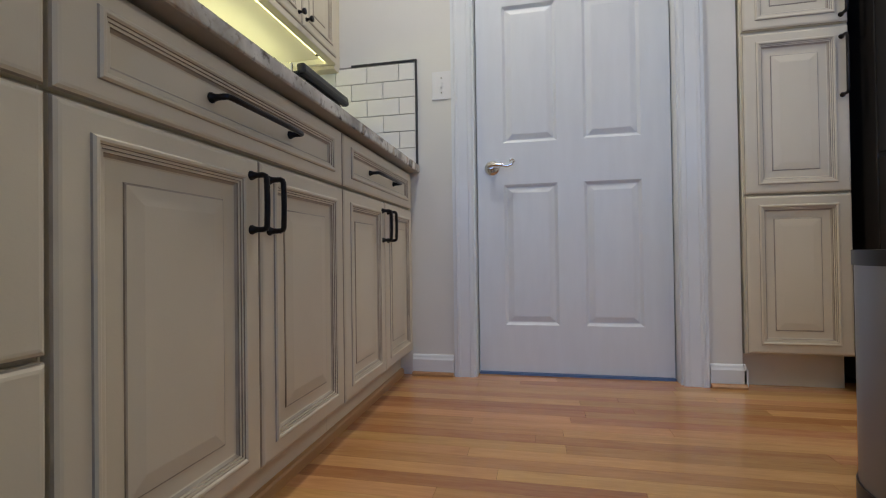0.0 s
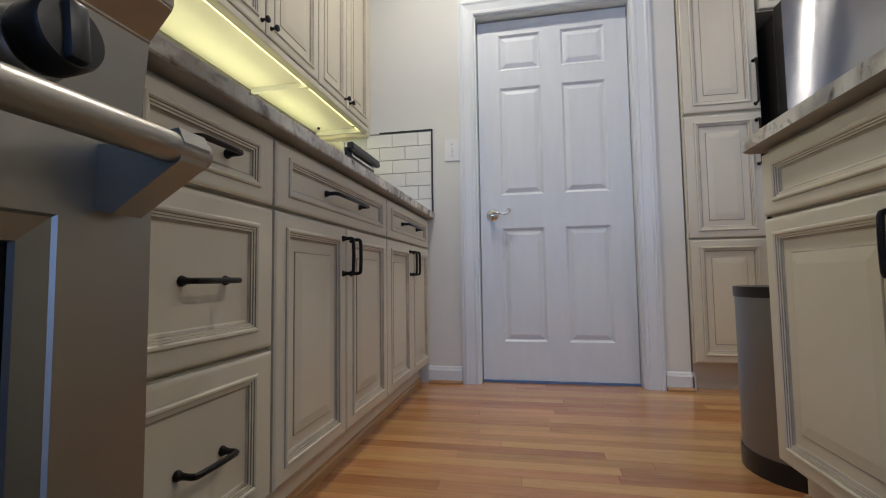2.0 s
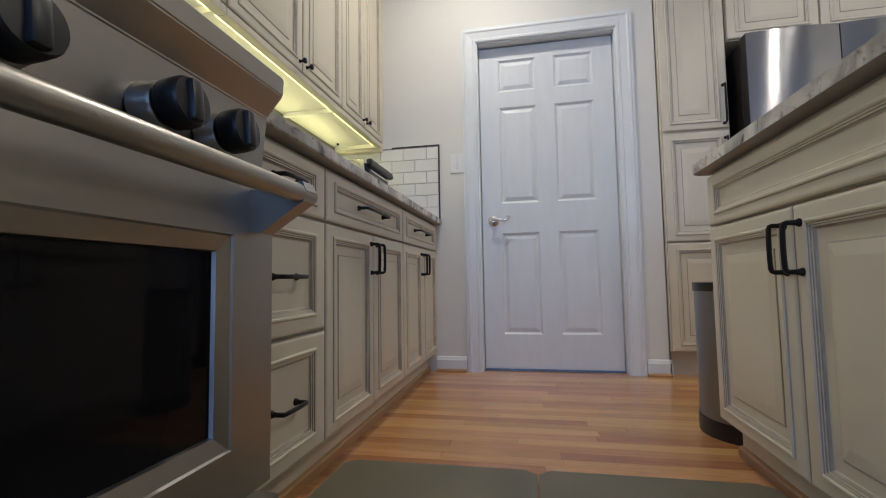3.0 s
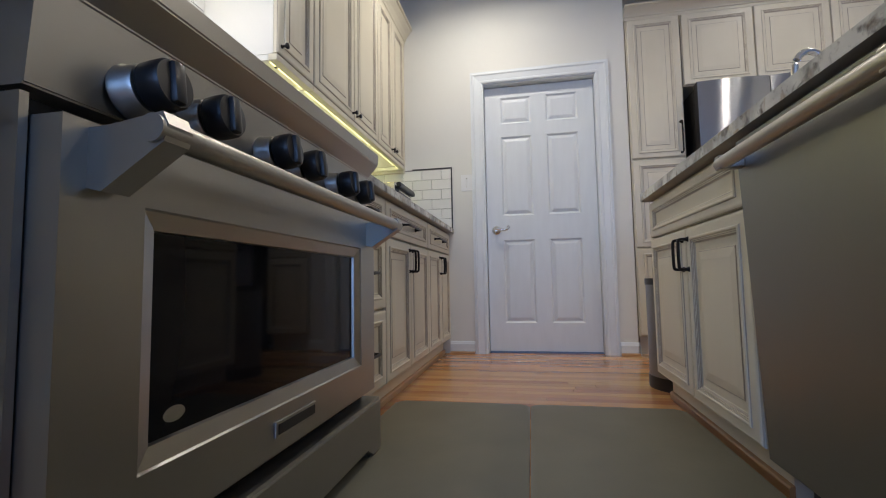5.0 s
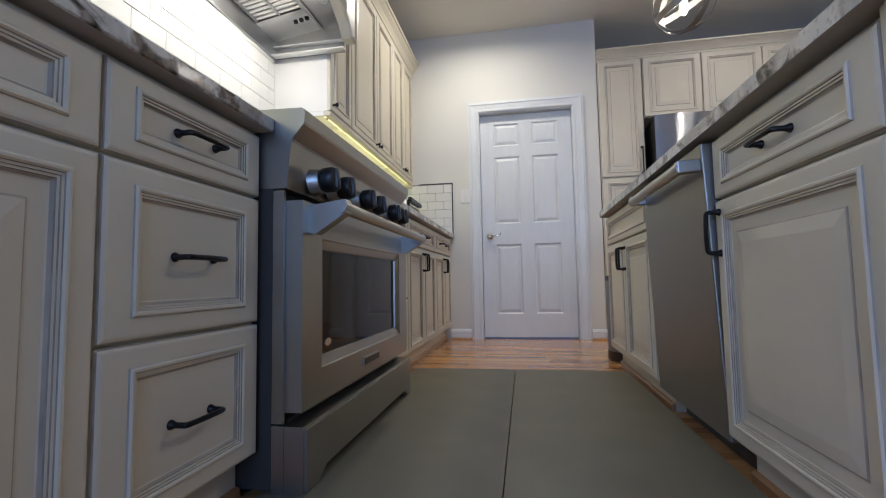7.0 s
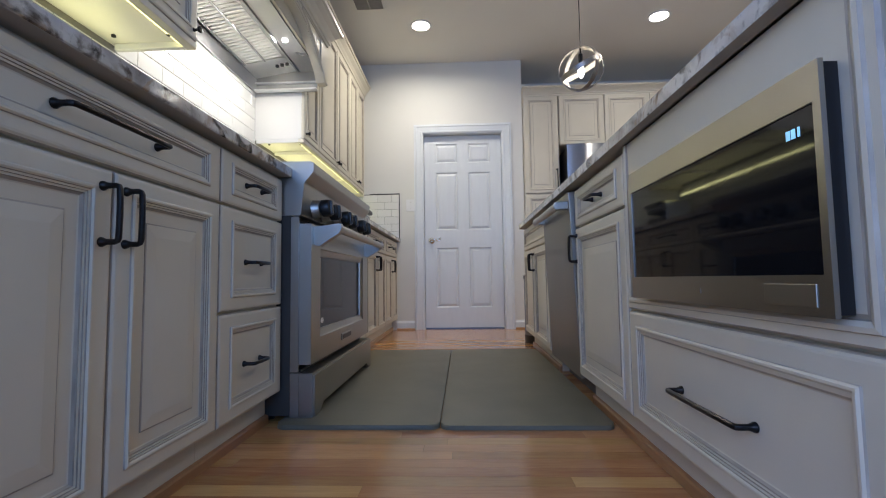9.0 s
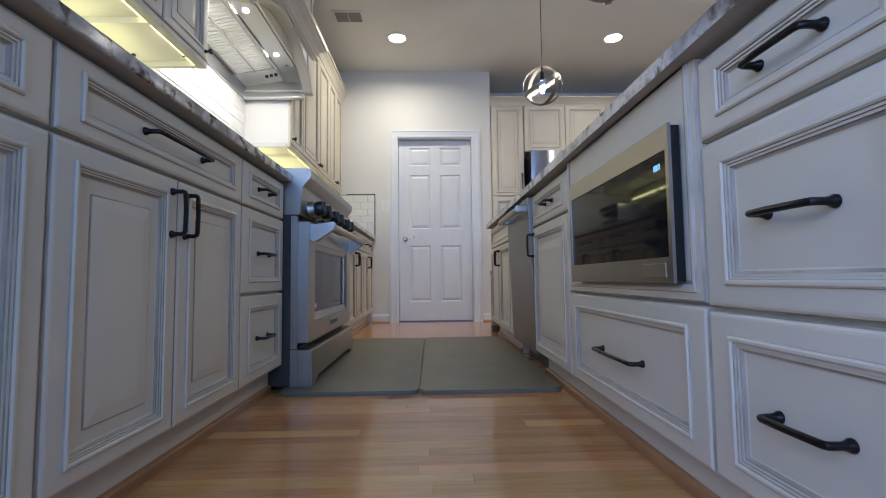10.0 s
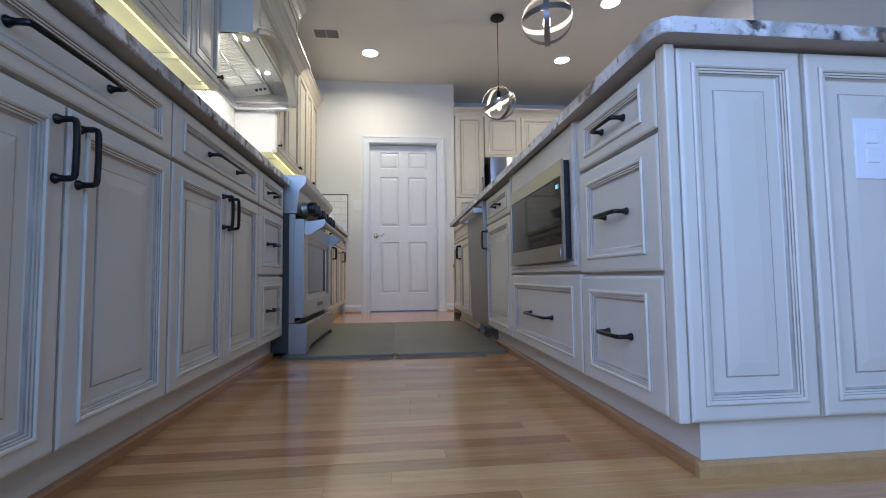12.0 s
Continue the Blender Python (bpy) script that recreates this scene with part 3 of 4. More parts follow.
def upper(y0, y1, doors, label):
    c = thing("upper_cabinet", pose(-0.89, (y0 + y1) / 2, UB), label, "cabinet", "upper cabinets of the range wall")
    bm = bmesh.new()
    box(bm, XL + 0.001, UX - T, y0 + 0.0005, y1 - 0.0005, UB + 0.012, UT + 0.03)
    part("body", bm, CABSIDE, c)
    part("light_rail", boxm(UX - T - 0.02, UX - 0.004, y0 + 0.0005, y1 - 0.0005, UB - 0.014, UB + 0.012, bevel=0.003), CREAM, c)
    part("bottom_divider", boxm(XL + 0.02, UX - T - 0.021, y1 - 0.022, y1 - 0.004, UB - 0.012, UB + 0.011), CABSIDE, c)
    if y0 == 0.042 or y1 == -1.135:
        ye = y0 + 0.0005 if y0 > 0 else y1 - 0.0185
        part("light_rail", boxm(XL + 0.016, UX - T - 0.0205, ye, ye + 0.018, UB - 0.013, UB + 0.0115, bevel=0.003), CABSIDE, c)
    for a, b, k in doors:
        wd, h = b - a - 2 * G, UT - UB - 0.022
        pulls = [(0.026, 0.035)] if k == "l" else [(wd - 0.026, 0.035)]
        front("door", c, face_frame("+x", UX - T, a + G, UB + 0.016), wd, h, "door", pulls)
    return c


upper(0.042, 0.345, [(0.042, 0.345, "l")], "narrow cream glazed upper cabinet beside the hood")
upper(0.345, 1.222, [(0.345, 0.822, "r"), (0.822, 1.222, "l")], "cream glazed upper cabinet with two raised-panel doors")
upper(1.222, 1.842, [(1.222, 1.532, "r"), (1.532, 1.842, "l")], "cream glazed upper cabinet with two raised-panel doors")
upper(-1.470, -1.135, [(-1.470, -1.135, "r")], "narrow cream glazed upper cabinet beside the hood")
upper(-2.300, -1.470, [(-2.300, -1.885, "r"), (-1.885, -1.470, "l")], "cream glazed upper cabinet with two raised-panel doors")
upper(-3.100, -2.300, [(-3.100, -2.700, "r"), (-2.700, -2.300, "l")], "cream glazed upper cabinet with two raised-panel doors")
solid("cabinet_filler", boxm(XL + 0.001, UX - T + 0.004, 1.8425, YD - 0.001, UB - 0.03, UT + 0.03), CREAM, "cream filler strip between cabinet and wall", "filler strip")

CROWN = [(0.0, 0.0), (0.012, 0.0), (0.014, 0.030), (0.022, 0.036), (0.024, 0.050), (0.040, 0.080), (0.062, 0.105), (0.068, 0.118), (0.080, 0.122), (0.080, 0.142), (0.0, 0.142)]
for y0, y1 in ((-3.1, -1.134), (-0.030, YD - 0.001)):
    bm = bmesh.new()
    prism(bm, [(UX - 0.024 + a, UT + z) for a, z in CROWN], y0, y1, "y")
    solid("crown_moulding", bm, CREAM, "cream crown moulding on top of the upper cabinets", "moulding")

# under-cabinet light strips
for y0, y1 in ((-3.08, -1.16), (0.07, 1.82)):
    st = thing("led_strip", pose(UX - 0.06, (y0 + y1) / 2, UB + 0.005), "yellow under-cabinet light strip behind the rail", "lamp")
    part("strip", boxm(UX - 0.062, UX - 0.048, y0, y1, UB + 0.002, UB + 0.011), LEDSTRIP, st)
    for y in (y0 + 0.06, y1 - 0.06):
        part("clip", boxm(UX - 0.066, UX - 0.044, y - 0.006, y + 0.006, UB - 0.002, UB + 0.0115, bevel=0.002), PLASTIC, st, "dark end clip")
        part("wire_clip", boxm(XL + 0.06, XL + 0.072, y - 0.006, y + 0.006, UB, UB + 0.0115, bevel=0.002), PLASTIC, st, "dark end clip")
    n = 3
    for k in range(n):
        yy = y0 + (y1 - y0) * (k + 0.5) / n
        area("under_cabinet_lamp", pose(XL + 0.035, yy, UB - 0.10, 0, 0, 0) @ pose(0, 0, 0, 0, -125, 0), 0.03, (y1 - y0) / n * 0.95, LED_W, (0.98, 0.95, 0.45))

# ---- range hood ----
HY0, HY1, HX, HB = -1.132, -0.032, -0.600, 1.742
hood = thing("range_hood", pose(-0.85, -0.58, HB), "cream wooden hood with arched valance and steel liner", "range hood")
bm = bmesh.new()
N = 80
arch = []
for i in range(N + 1):
    s = i / N
    y = HY0 + (HY1 - HY0) * s
    d = min(s, 1 - s)
    ogee = min(max((d - 0.045) / 0.05, 0.0), 1.0)
    rise = math.sin(min(max((d - 0.085) / 0.40, 0.0), 1.0) * math.pi / 2)
    z = HB + 0.050 * ogee * ogee * (3 - 2 * ogee) + 0.155 * rise
    arch.append((y, z))
for x0, x1 in ((-0.6475, HX),):
    lo0 = [bm.verts.new((x0, y, z)) for y, z in arch]
    lo1 = [bm.verts.new((x1, y, z)) for y, z in arch]
    up0 = [bm.verts.new((x0, y, 2.46)) for y, z in arch]
    up1 = [bm.verts.new((x1, y, 2.46)) for y, z in arch]
    for i in range(N):
        bm.faces.new((lo1[i], lo1[i + 1], up1[i + 1], up1[i]))
        bm.faces.new((lo0[i + 1], lo0[i], up0[i], up0[i + 1]))
        bm.faces.new((lo0[i], lo0[i + 1], lo1[i + 1], lo1[i]))
        bm.faces.new((up0[i + 1], up0[i], up1[i], up1[i + 1]))
    for i in (0, N):
        bm.faces.new((lo0[i], lo1[i], up1[i], up0[i]))
part("valance", bm, CREAM, hood)
bm = bmesh.new()
tube(bm, [(HX + 0.004, y, z + 0.012) for y, z in arch], 0.008, 6)
part("arch_bead", bm, CREAM, hood)
bm = bmesh.new()
tube(bm, [(HX + 0.002, y, z + 0.028) for y, z in arch[5:-5]], 0.0035, 6)
part("arch_bead", bm, GLAZE_SOFT, hood)
for y0, y1 in ((HY0, HY0 + 0.02), (HY1 - 0.02, HY1)):
    part("side_panel", boxm(UX - T, -0.648, y0, y1, 1.872 if y0 > -0.5 else HB, 2.46), CREAM, hood)
part("filler_stile", boxm(UX - 0.06, UX - T + 0.004, HY1 + 0.001, 0.041, 1.915, UT + 0.03, bevel=0.003), CREAM, hood)
# spandrel mouldings, mantel moulding and box crown
for a, b in ((9, 32), (48, 71)):
    bm = bmesh.new()
    tube(bm, [(HX + 0.003, arch[k][0], arch[k][1] + 0.045) for k in range(a, b + 1)] + [(HX + 0.003, arch[b][0], 1.992), (HX + 0.003, arch[a][0], 1.992), (HX + 0.003, arch[a][0], arch[a][1] + 0.045)], 0.005, 6)
    part("spandrel_bead", bm, CREAM, hood)
MANTEL = [(0.0, 0.0), (0.010, 0.0), (0.012, 0.016), (0.020, 0.020), (0.026, 0.044), (0.044, 0.072), (0.066, 0.090), (0.072, 0.096), (0.086, 0.100), (0.086, 0.122), (0.0, 0.122)]
bm = bmesh.new()
n = len(MANTEL)
lo = [bm.verts.new((HX + a, HY0 - a, 2.0 + z)) for a, z in MANTEL]
hi = [bm.verts.new((HX + a, HY1 + a, 2.0 + z)) for a, z in MANTEL]
for i in range(n):
    bm.faces.new((lo[i], lo[(i + 1) % n], hi[(i + 1) % n], hi[i]))
bm.faces.new(lo[::-1])
bm.faces.new(hi)
part("mantel_moulding", bm, CREAM, hood)
part("inner_board", boxm(-0.662, -0.648, HY0 + 0.021, HY1 - 0.021, 1.872, 2.10), CREAM, hood)
fm = face_frame("+x", HX, HY0 + 0.04, 2.14)
bm = bmesh.new()
ring_panel(bm, 0, HY1 - HY0 - 0.08, 0, 0.28, [(0, 0, 0), (0.0, 0.006, 2), (0.006, 0.009, 0), (0.015, 0.007, 0), (0.017, 0.002, 1), (0.024, 0.003, 0), (0.05, 0.005, 2)])
part("frieze_panel", bm, [CREAM, GLAZE, GLAZE_SOFT], hood, "", fm)
bm = bmesh.new()
prism(bm, [(HX - 0.02 + a, UT + z) for a, z in CROWN], HY0 - 0.06, HY1 + 0.06, "y")
part("crown", bm, CREAM, hood)
# steel liner
LB = 1.742
bm = bmesh.new()
LX0, LX1, LY0, LY1 = XL + 0.012, -0.668, -1.130, 0.036
for a in ((LX0, LX0 + 0.012, LY0, LY1), (LX0 + 0.012, LX1 - 0.012, LY0, LY0 + 0.012), (LX0 + 0.012, LX1 - 0.012, LY1 - 0.012, LY1)):
    box(bm, a[0], a[1], a[2], a[3], LB, 1.90)
box(bm, LX0, LX1 - 0.002, LY0, LY1, 1.90, 1.912)
part("liner", bm, LINER, hood, "stainless steel hood liner")
# end plates and lips in the pale steel that imitates lamp light
for y0, y1 in ((LY0 + 0.012, LY0 + 0.20), (LY1 - 0.20, LY1 - 0.012)):
    bm = bmesh.new()
    prism(bm, [(LX0 + 0.012, 1.836), (LX0 + 0.012, 1.85), (LX1 - 0.13, 1.895), (LX1 - 0.13, 1.88)], y0, y1, "y")
    part("end_plate", bm, STEEL_LIT, hood, "steel plate beside the baffles, coloured pale as if lit")
for z, d in ((LB - 0.003, 0.045), (1.792, 0.026)):
    part("end_lip", boxm(LX0 + 0.013, LX1 - 0.002, LY1 - 0.012 - d, LY1 - 0.0125, z, z + 0.008, bevel=0.002), STEEL_LIT, hood)
bm = bmesh.new()
box(bm, LX1 - 0.13, LX1 + 0.002, LY0 + 0.012, LY1 - 0.012, 1.868, 1.88)
part("front_panel", bm, LINER, hood)
part("panel_rib", boxm(LX1 - 0.134, LX1 - 0.118, LY0 + 0.03, LY1 - 0.03, 1.858, 1.8675, bevel=0.003), LINER, hood)
# black sheet added behind the baffles so the gaps look shaded
bm = bmesh.new()
prism(bm, [(LX0 + 0.014, 1.848), (LX0 + 0.014, 1.853), (LX1 - 0.134, 1.898), (LX1 - 0.134, 1.893)], LY0 + 0.205, LY1 - 0.205, "y")
part("gap_shade", bm, PLASTIC, hood, "dark sheet standing in for shade between the baffles")
NB = 26
for k in range(NB):
    y = LY0 + 0.21 + (LY1 - LY0 - 0.42) * (k + 0.5) / NB
    bm = bmesh.new()
    tube(bm, [(LX0 + 0.018, y, 1.838), (LX1 - 0.136, y, 1.883)], 0.0098, 8, flat=0.75)
    part("baffle", bm, STEEL_LIT, hood, "", None, True)
for k in (0.04, 0.5, 0.96):
    xa = LX0 + 0.02 + (LX1 - LX0 - 0.158) * k
    za = 1.826 + 0.045 * k
    part("filter_frame", boxm(xa - 0.006, xa + 0.006, LY0 + 0.206, LY1 - 0.206, za, za + 0.006, bevel=0.002), LINER, hood)
for k in range(3):
    part("button", boxm(LX1 - 0.22 + 0.03 * k, LX1 - 0.203 + 0.03 * k, LY1 - 0.165, LY1 - 0.150, 1.835 + 0.006 * k, 1.850 + 0.006 * k), PLASTIC, hood, "black push button")
for y in (-0.83, -0.37):
    bm = bmesh.new()
    lathe(bm, [(0.0165, 0), (0.0165, 0.005)], 20, pose(LX1 - 0.065, y, 1.8625))
    part("lamp_disc", bm, HOODLED, hood, "glowing hood lamp")
    area("hood_lamp", pose(LX1 - 0.09, y, 1.855, 0, 30, 0), 0.06, 0.06, HOOD_W, (1.0, 0.97, 0.92), "DISK", 168)

# ---- the range ----
RY0, RY1 = -1.109, -0.082
DF = -0.330            # door face
rg = thing("range", pose(-0.7, (RY0 + RY1) / 2, 0), "stainless steel gas range with six black knobs", "range")
bm = bmesh.new()
box(bm, XL + 0.03, -0.405, RY0, RY1, 0.022, 0.93)
part("body", bm, RANGESIDE, rg)
# control panel with bullnose
bm = bmesh.new()
prism(bm, [(-0.52, 0.765), (-0.366, 0.765), (-0.354, 0.889), (-0.319, 0.930), (-0.317, 0.964), (-0.324, 0.970), (-0.52, 0.974)], RY0 - 0.003, RY1 + 0.003, "y")
bmesh.ops.bevel(bm, geom=[e for e in bm.edges if abs(e.verts[0].co.y - e.verts[1].co.y) > 0.5], offset=0.0025, segments=2, affect="EDGES")
part("control_panel", bm, STEEL, rg)
part("cooktop", boxm(XL + 0.03, -0.53, RY0 + 0.002, RY1 - 0.002, 0.93, 0.955, bevel=0.004), STEEL_DULL, rg)
for k in range(3):
    y = RY0 + 0.18 + k * 0.335
    bm = bmesh.new()
    for yy in (-0.15, -0.05, 0.05, 0.15):
        box(bm, -0.95, -0.54, y + yy - 0.006, y + yy + 0.006, 0.972, 0.988)
    for xx in (-0.95, -0.745, -0.55):
        box(bm, xx, xx + 0.012, y - 0.156, y + 0.156, 0.955, 0.984)
    part("grate", bm, PLASTIC, rg, "black cast iron grate")
KB, KK = bmesh.new(), bmesh.new()
lathe(KB, [(0.040, 0), (0.040, 0.004), (0.0375, 0.009), (0.0355, 0.026), (0.033, 0.031), (0.026, 0.033)], 28)
lathe(KK, [(0.024, 0.031), (0.030, 0.034), (0.0345, 0.038), (0.0350, 0.050), (0.0345, 0.066), (0.0320, 0.071), (0.010, 0.073)], 26)
box(KK, -0.030, 0.030, -0.011, 0.011, 0.050, 0.081, bevel=0.006)
KBm, KKm = to_mesh(KB, "bezel", STEEL, True), to_mesh(KK, "grip", PLASTIC, True)
for y in (-0.982, -0.862, -0.666, -0.548, -0.349, -0.229):
    m = pose(-0.3605, y, 0.805, 0, 84, 0)
    k = part("knob", KBm, None, rg, "black range knob with steel bezel", m)
    part("grip", KKm, None, k, "", m)
# oven door with window
bm = bmesh.new()
WY0, WY1, WZ0b, WZ1b = -0.955, -0.235, 0.325, 0.615
fmz = face_frame("+x", -0.405, RY0 + 0.012, 0.205)
dwid, dhei = RY1 - RY0 - 0.024, 0.735 - 0.205
us = [0, WY0 - RY0 - 0.012 - 0.03, WY1 - RY0 - 0.012 + 0.03, dwid]
vs = [0, WZ0b - 0.205 - 0.03, WZ1b - 0.205 + 0.03, dhei]
DT = DF + 0.405
for i in range(3):
    for j in range(3):
        u0, u1, v0, v1 = us[i], us[i + 1], vs[j], vs[j + 1]
        if i == 1 and j == 1:
            prev = None
            for inset, d in ((0, DT), (0.003, DT - 0.004), (0.028, DT - 0.012), (0.030, DT - 0.020)):
                q = [bm.verts.new(p) for p in ((u0 + inset, v0 + inset, d), (u1 - inset, v0 + inset, d), (u1 - inset, v1 - inset, d), (u0 + inset, v1 - inset, d))]
                if prev:
                    for a in range(4):
                        bm.faces.new((prev[a], prev[(a + 1) % 4], q[(a + 1) % 4], q[a]))
                prev = q
        else:
            bm.faces.new([bm.verts.new(p) for p in ((u0, v0, DT), (u1, v0, DT), (u1, v1, DT), (u0, v1, DT))])
bmesh.ops.remove_doubles(bm, verts=bm.verts, dist=0.0004)
for a, b in (((0, 0), (dwid, 0)), ((dwid, 0), (dwid, dhei)), ((dwid, dhei), (0, dhei)), ((0, dhei), (0, 0))):
    bm.faces.new([bm.verts.new(p) for p in ((a[0], a[1], 0.003), (b[0], b[1], 0.003), (b[0], b[1], DT), (a[0], a[1], DT))])
bmesh.ops.remove_doubles(bm, verts=bm.verts, dist=0.0004)
od = part("oven_door", bm, STEEL, rg, "steel oven door with dark glass", fmz)
part("glass", boxm(DF - 0.026, DF - 0.019, WY0 - 0.004, WY1 + 0.004, WZ0b - 0.004, WZ1b + 0.004), GLASSBLK, od, "dark oven window glass")
bm = bmesh.new()
HZ, HXr = 0.718, -0.239
tube(bm, [(HXr, RY0 + 0.036, HZ), (HXr, RY1 - 0.040, HZ)], 0.0165, 20)
hb = part("handle", bm, STEEL, od, "thick steel bar handle", None, True)
for y in (RY0 + 0.042, RY1 - 0.084):
    bm = bmesh.new()
    prism(bm, [(DF, 0.655), (DF + 0.02, 0.650), (HXr + 0.012, 0.703), (HXr + 0.0175, 0.722), (HXr + 0.010, 0.738), (DF + 0.03, 0.728), (DF, 0.727)], y, y + 0.038, "y")
    part("bracket", bm, STEEL, hb)
bd = part("badge", boxm(DF, DF + 0.006, -0.672, -0.505, 0.238, 0.270, bevel=0.002), STEEL, od, "raised maker's plate")
part("plate_inset", boxm(DF + 0.0061, DF + 0.0075, -0.664, -0.513, 0.244, 0.264), PLASTIC, bd)
bm = bmesh.new()
lathe(bm, [(0.021, 0), (0.021, 0.001)], 20, pose(DF - 0.0189, WY0 + 0.05, WZ0b + 0.028, 0, 90, 0) @ Matrix.Diagonal((0.55, 1, 1, 1)))
part("emblem", bm, NICKEL, od, "pale oval emblem on the glass")
# kick plate with cut-out
bm = bmesh.new()
KX0, KX1 = -0.37, -0.312
out = [(RY0, 0.012), (RY0 + 0.075, 0.012), (RY0 + 0.115, 0.055), (RY1 - 0.115, 0.055), (RY1 - 0.075, 0.012), (RY1, 0.012), (RY1, 0.175), (RY0, 0.175)]
prism(bm, out, KX0, KX1, "x")
bmesh.ops.bevel(bm, geom=[e for e in bm.edges if abs(e.verts[0].co.x - KX1) < 1e-5 and abs(e.verts[1].co.x - KX1) < 1e-5], offset=0.008, segments=2, affect="EDGES")
part("kick_plate", bm, STEEL, rg)
part("kick_side", boxm(-0.404, -0.371, RY0, RY0 + 0.02, 0.012, 0.175), STEEL, rg)
part("kick_side", boxm(-0.404, -0.371, RY1 - 0.02, RY1, 0.012, 0.175), STEEL, rg)
part("kick_vent", boxm(-0.404, -0.372, RY0 + 0.025, RY1 - 0.025, 0.10, 0.185), PLASTIC, rg)
part("side_trim", boxm(-0.404, -0.375, RY0, RY0 + 0.010, 0.18, 0.76), STEEL_DULL, rg)
part("side_trim", boxm(-0.404, -0.375, RY1 - 0.010, RY1, 0.18, 0.76), STEEL, rg)
for y in (RY0 + 0.05, RY1 - 0.05):
    for x in (-0.95, -0.5):
        bm = bmesh.new()
        lathe(bm, [(0.02, 0), (0.02, 0.0215)], 12, pose(x, y, 0))
        part("foot", bm, PLASTIC, rg)

# ---- island ----
RX = 0.720
RF = RX + T
IX1 = 1.40
IC0, IC1 = 0.897, 0.930  # island slab


def base_right(y0, y1, label):
    """A unit of the island; u runs from the far end towards the near end."""
    c = thing("island_cabinet", pose((RF + IX1) / 2, (y0 + y1) / 2, 0), label, "cabinet", "island cabinets")
    part("body", boxm(RF, IX1, y0 + 0.0005, y1 - 0.0005, TOE, IC0 - 0.0005), CREAM, c)
    part("toe_kick", boxm(0.784, IX1 - 0.05, y0 + 0.0005, y1 - 0.0005, 0.0, TOE), CREAM, c)
    return c, (lambda u, v: face_frame("-x", RF, y1 - u, v)), y1 - y0


TR = 0.882
c, fr, wd = base_right(-0.225, 0.730, "cream glazed sink cabinet with false drawer and two doors")
front("drawer_front", c, fr(G, 0.722), wd - 2 * G, TR - 0.722, "slim")
dw2 = wd / 2 - 1.5 * G
front("door", c, fr(G, TOE), dw2, 0.715 - TOE, "door", [(dw2 - 0.028, 0.715 - TOE - 0.094, 0.122, True)])
front("door", c, fr(wd / 2 + 0.5 * G, TOE), dw2, 0.715 - TOE, "door", [(0.028, 0.715 - TOE - 0.094, 0.122, True)])
c, fr, wd = base_right(-1.435, -0.852, "cream glazed island cabinet with one drawer and one door")
front("drawer_front", c, fr(G, 0.727), wd - 2 * G, TR - 0.727, "slim", [(wd / 2, 0.077, 0.124, False)])
front("door", c, fr(G, TOE), wd - 2 * G, 0.720 - TOE, "door", [(0.030, 0.720 - TOE - 0.085, 0.122, True)])
c, fr, wd = base_right(-2.262, -1.435, "cream glazed island cabinet holding the microwave over a drawer")
front("drawer_front", c, fr(G, TOE), wd - 2 * G, 0.418 - TOE, "drawer", [(wd / 2, 0.145, 0.272, False)])
bm = bmesh.new()
ring_panel(bm, 0, wd - 2 * G, 0, IC0 - 0.001 - 0.425, [(0, 0, 0), (0, T - 0.004, 0), (0.004, T, 2), (0.018, T, 0), (0.020, T + 0.005, 2), (0.027, T + 0.006, 0), (0.034, T + 0.003, 0), (0.0355, T - 0.002, 1), (0.042, T, 2), (0.046, T, 0)], open_top=True)
part("face_panel", bm, [CREAM, GLAZE, GLAZE_SOFT], c, "", fr(G, 0.425))
c, fr, wd = base_right(-2.6895, -2.262, "cream glazed three-drawer island cabinet at the corner")
for v0, v1 in ((TOE, 0.412), (0.420, 0.720), (0.728, TR)):
    h = v1 - v0
    front("drawer_front", c, fr(G, v0), wd - 2 * G, h, "slim" if h < 0.2 else "drawer", [(wd / 2 - G, h / 2, 0.132, False)])
# end panels
EY = -2.690
ep = thing("island_end", pose(1.07, EY, 0), "cream glazed panelled end of the island", "island end panel")
part("backing", boxm(RX + 0.002, IX1, EY - 0.012, EY, TOE, IC0 - 0.0005), CREAM, ep)
part("corner_post", boxm(RX, RX + 0.024, EY - 0.034, EY - 0.0125, TOE, IC0 - 0.001, bevel=0.004), CREAM, ep)
part("toe_kick", boxm(0.7825, IX1 - 0.03, EY - 0.004, EY + 0.0003, 0, TOE - 0.0005), CREAM, ep)
for x0 in (RX + 0.027, RX + 0.027 + 0.294):
    front("panel", ep, face_frame("-y", x0, EY - 0.0125, TOE), 0.286, TR + 0.008 - TOE, "panel")
for ya, yb in ((EY - 0.012, -0.850), (-0.228, 0.73)):
    bm = bmesh.new()
    prism(bm, [(0.7835, 0), (0.770, 0), (0.770, 0.024), (0.774, 0.030), (0.7835, 0.032)], ya, yb, "y")
    solid("trim", bm, OAKTRIM, "oak shoe moulding along the island toe kick", "trim", "structure")
bm = bmesh.new()
prism(bm, [(EY - 0.0045, 0), (EY - 0.017, 0), (EY - 0.017, 0.024), (EY - 0.013, 0.030), (EY - 0.0045, 0.032)], 0.768, IX1 - 0.03, "x")
solid("trim", bm, OAKTRIM, "oak shoe moulding at the island end", "trim", "structure")
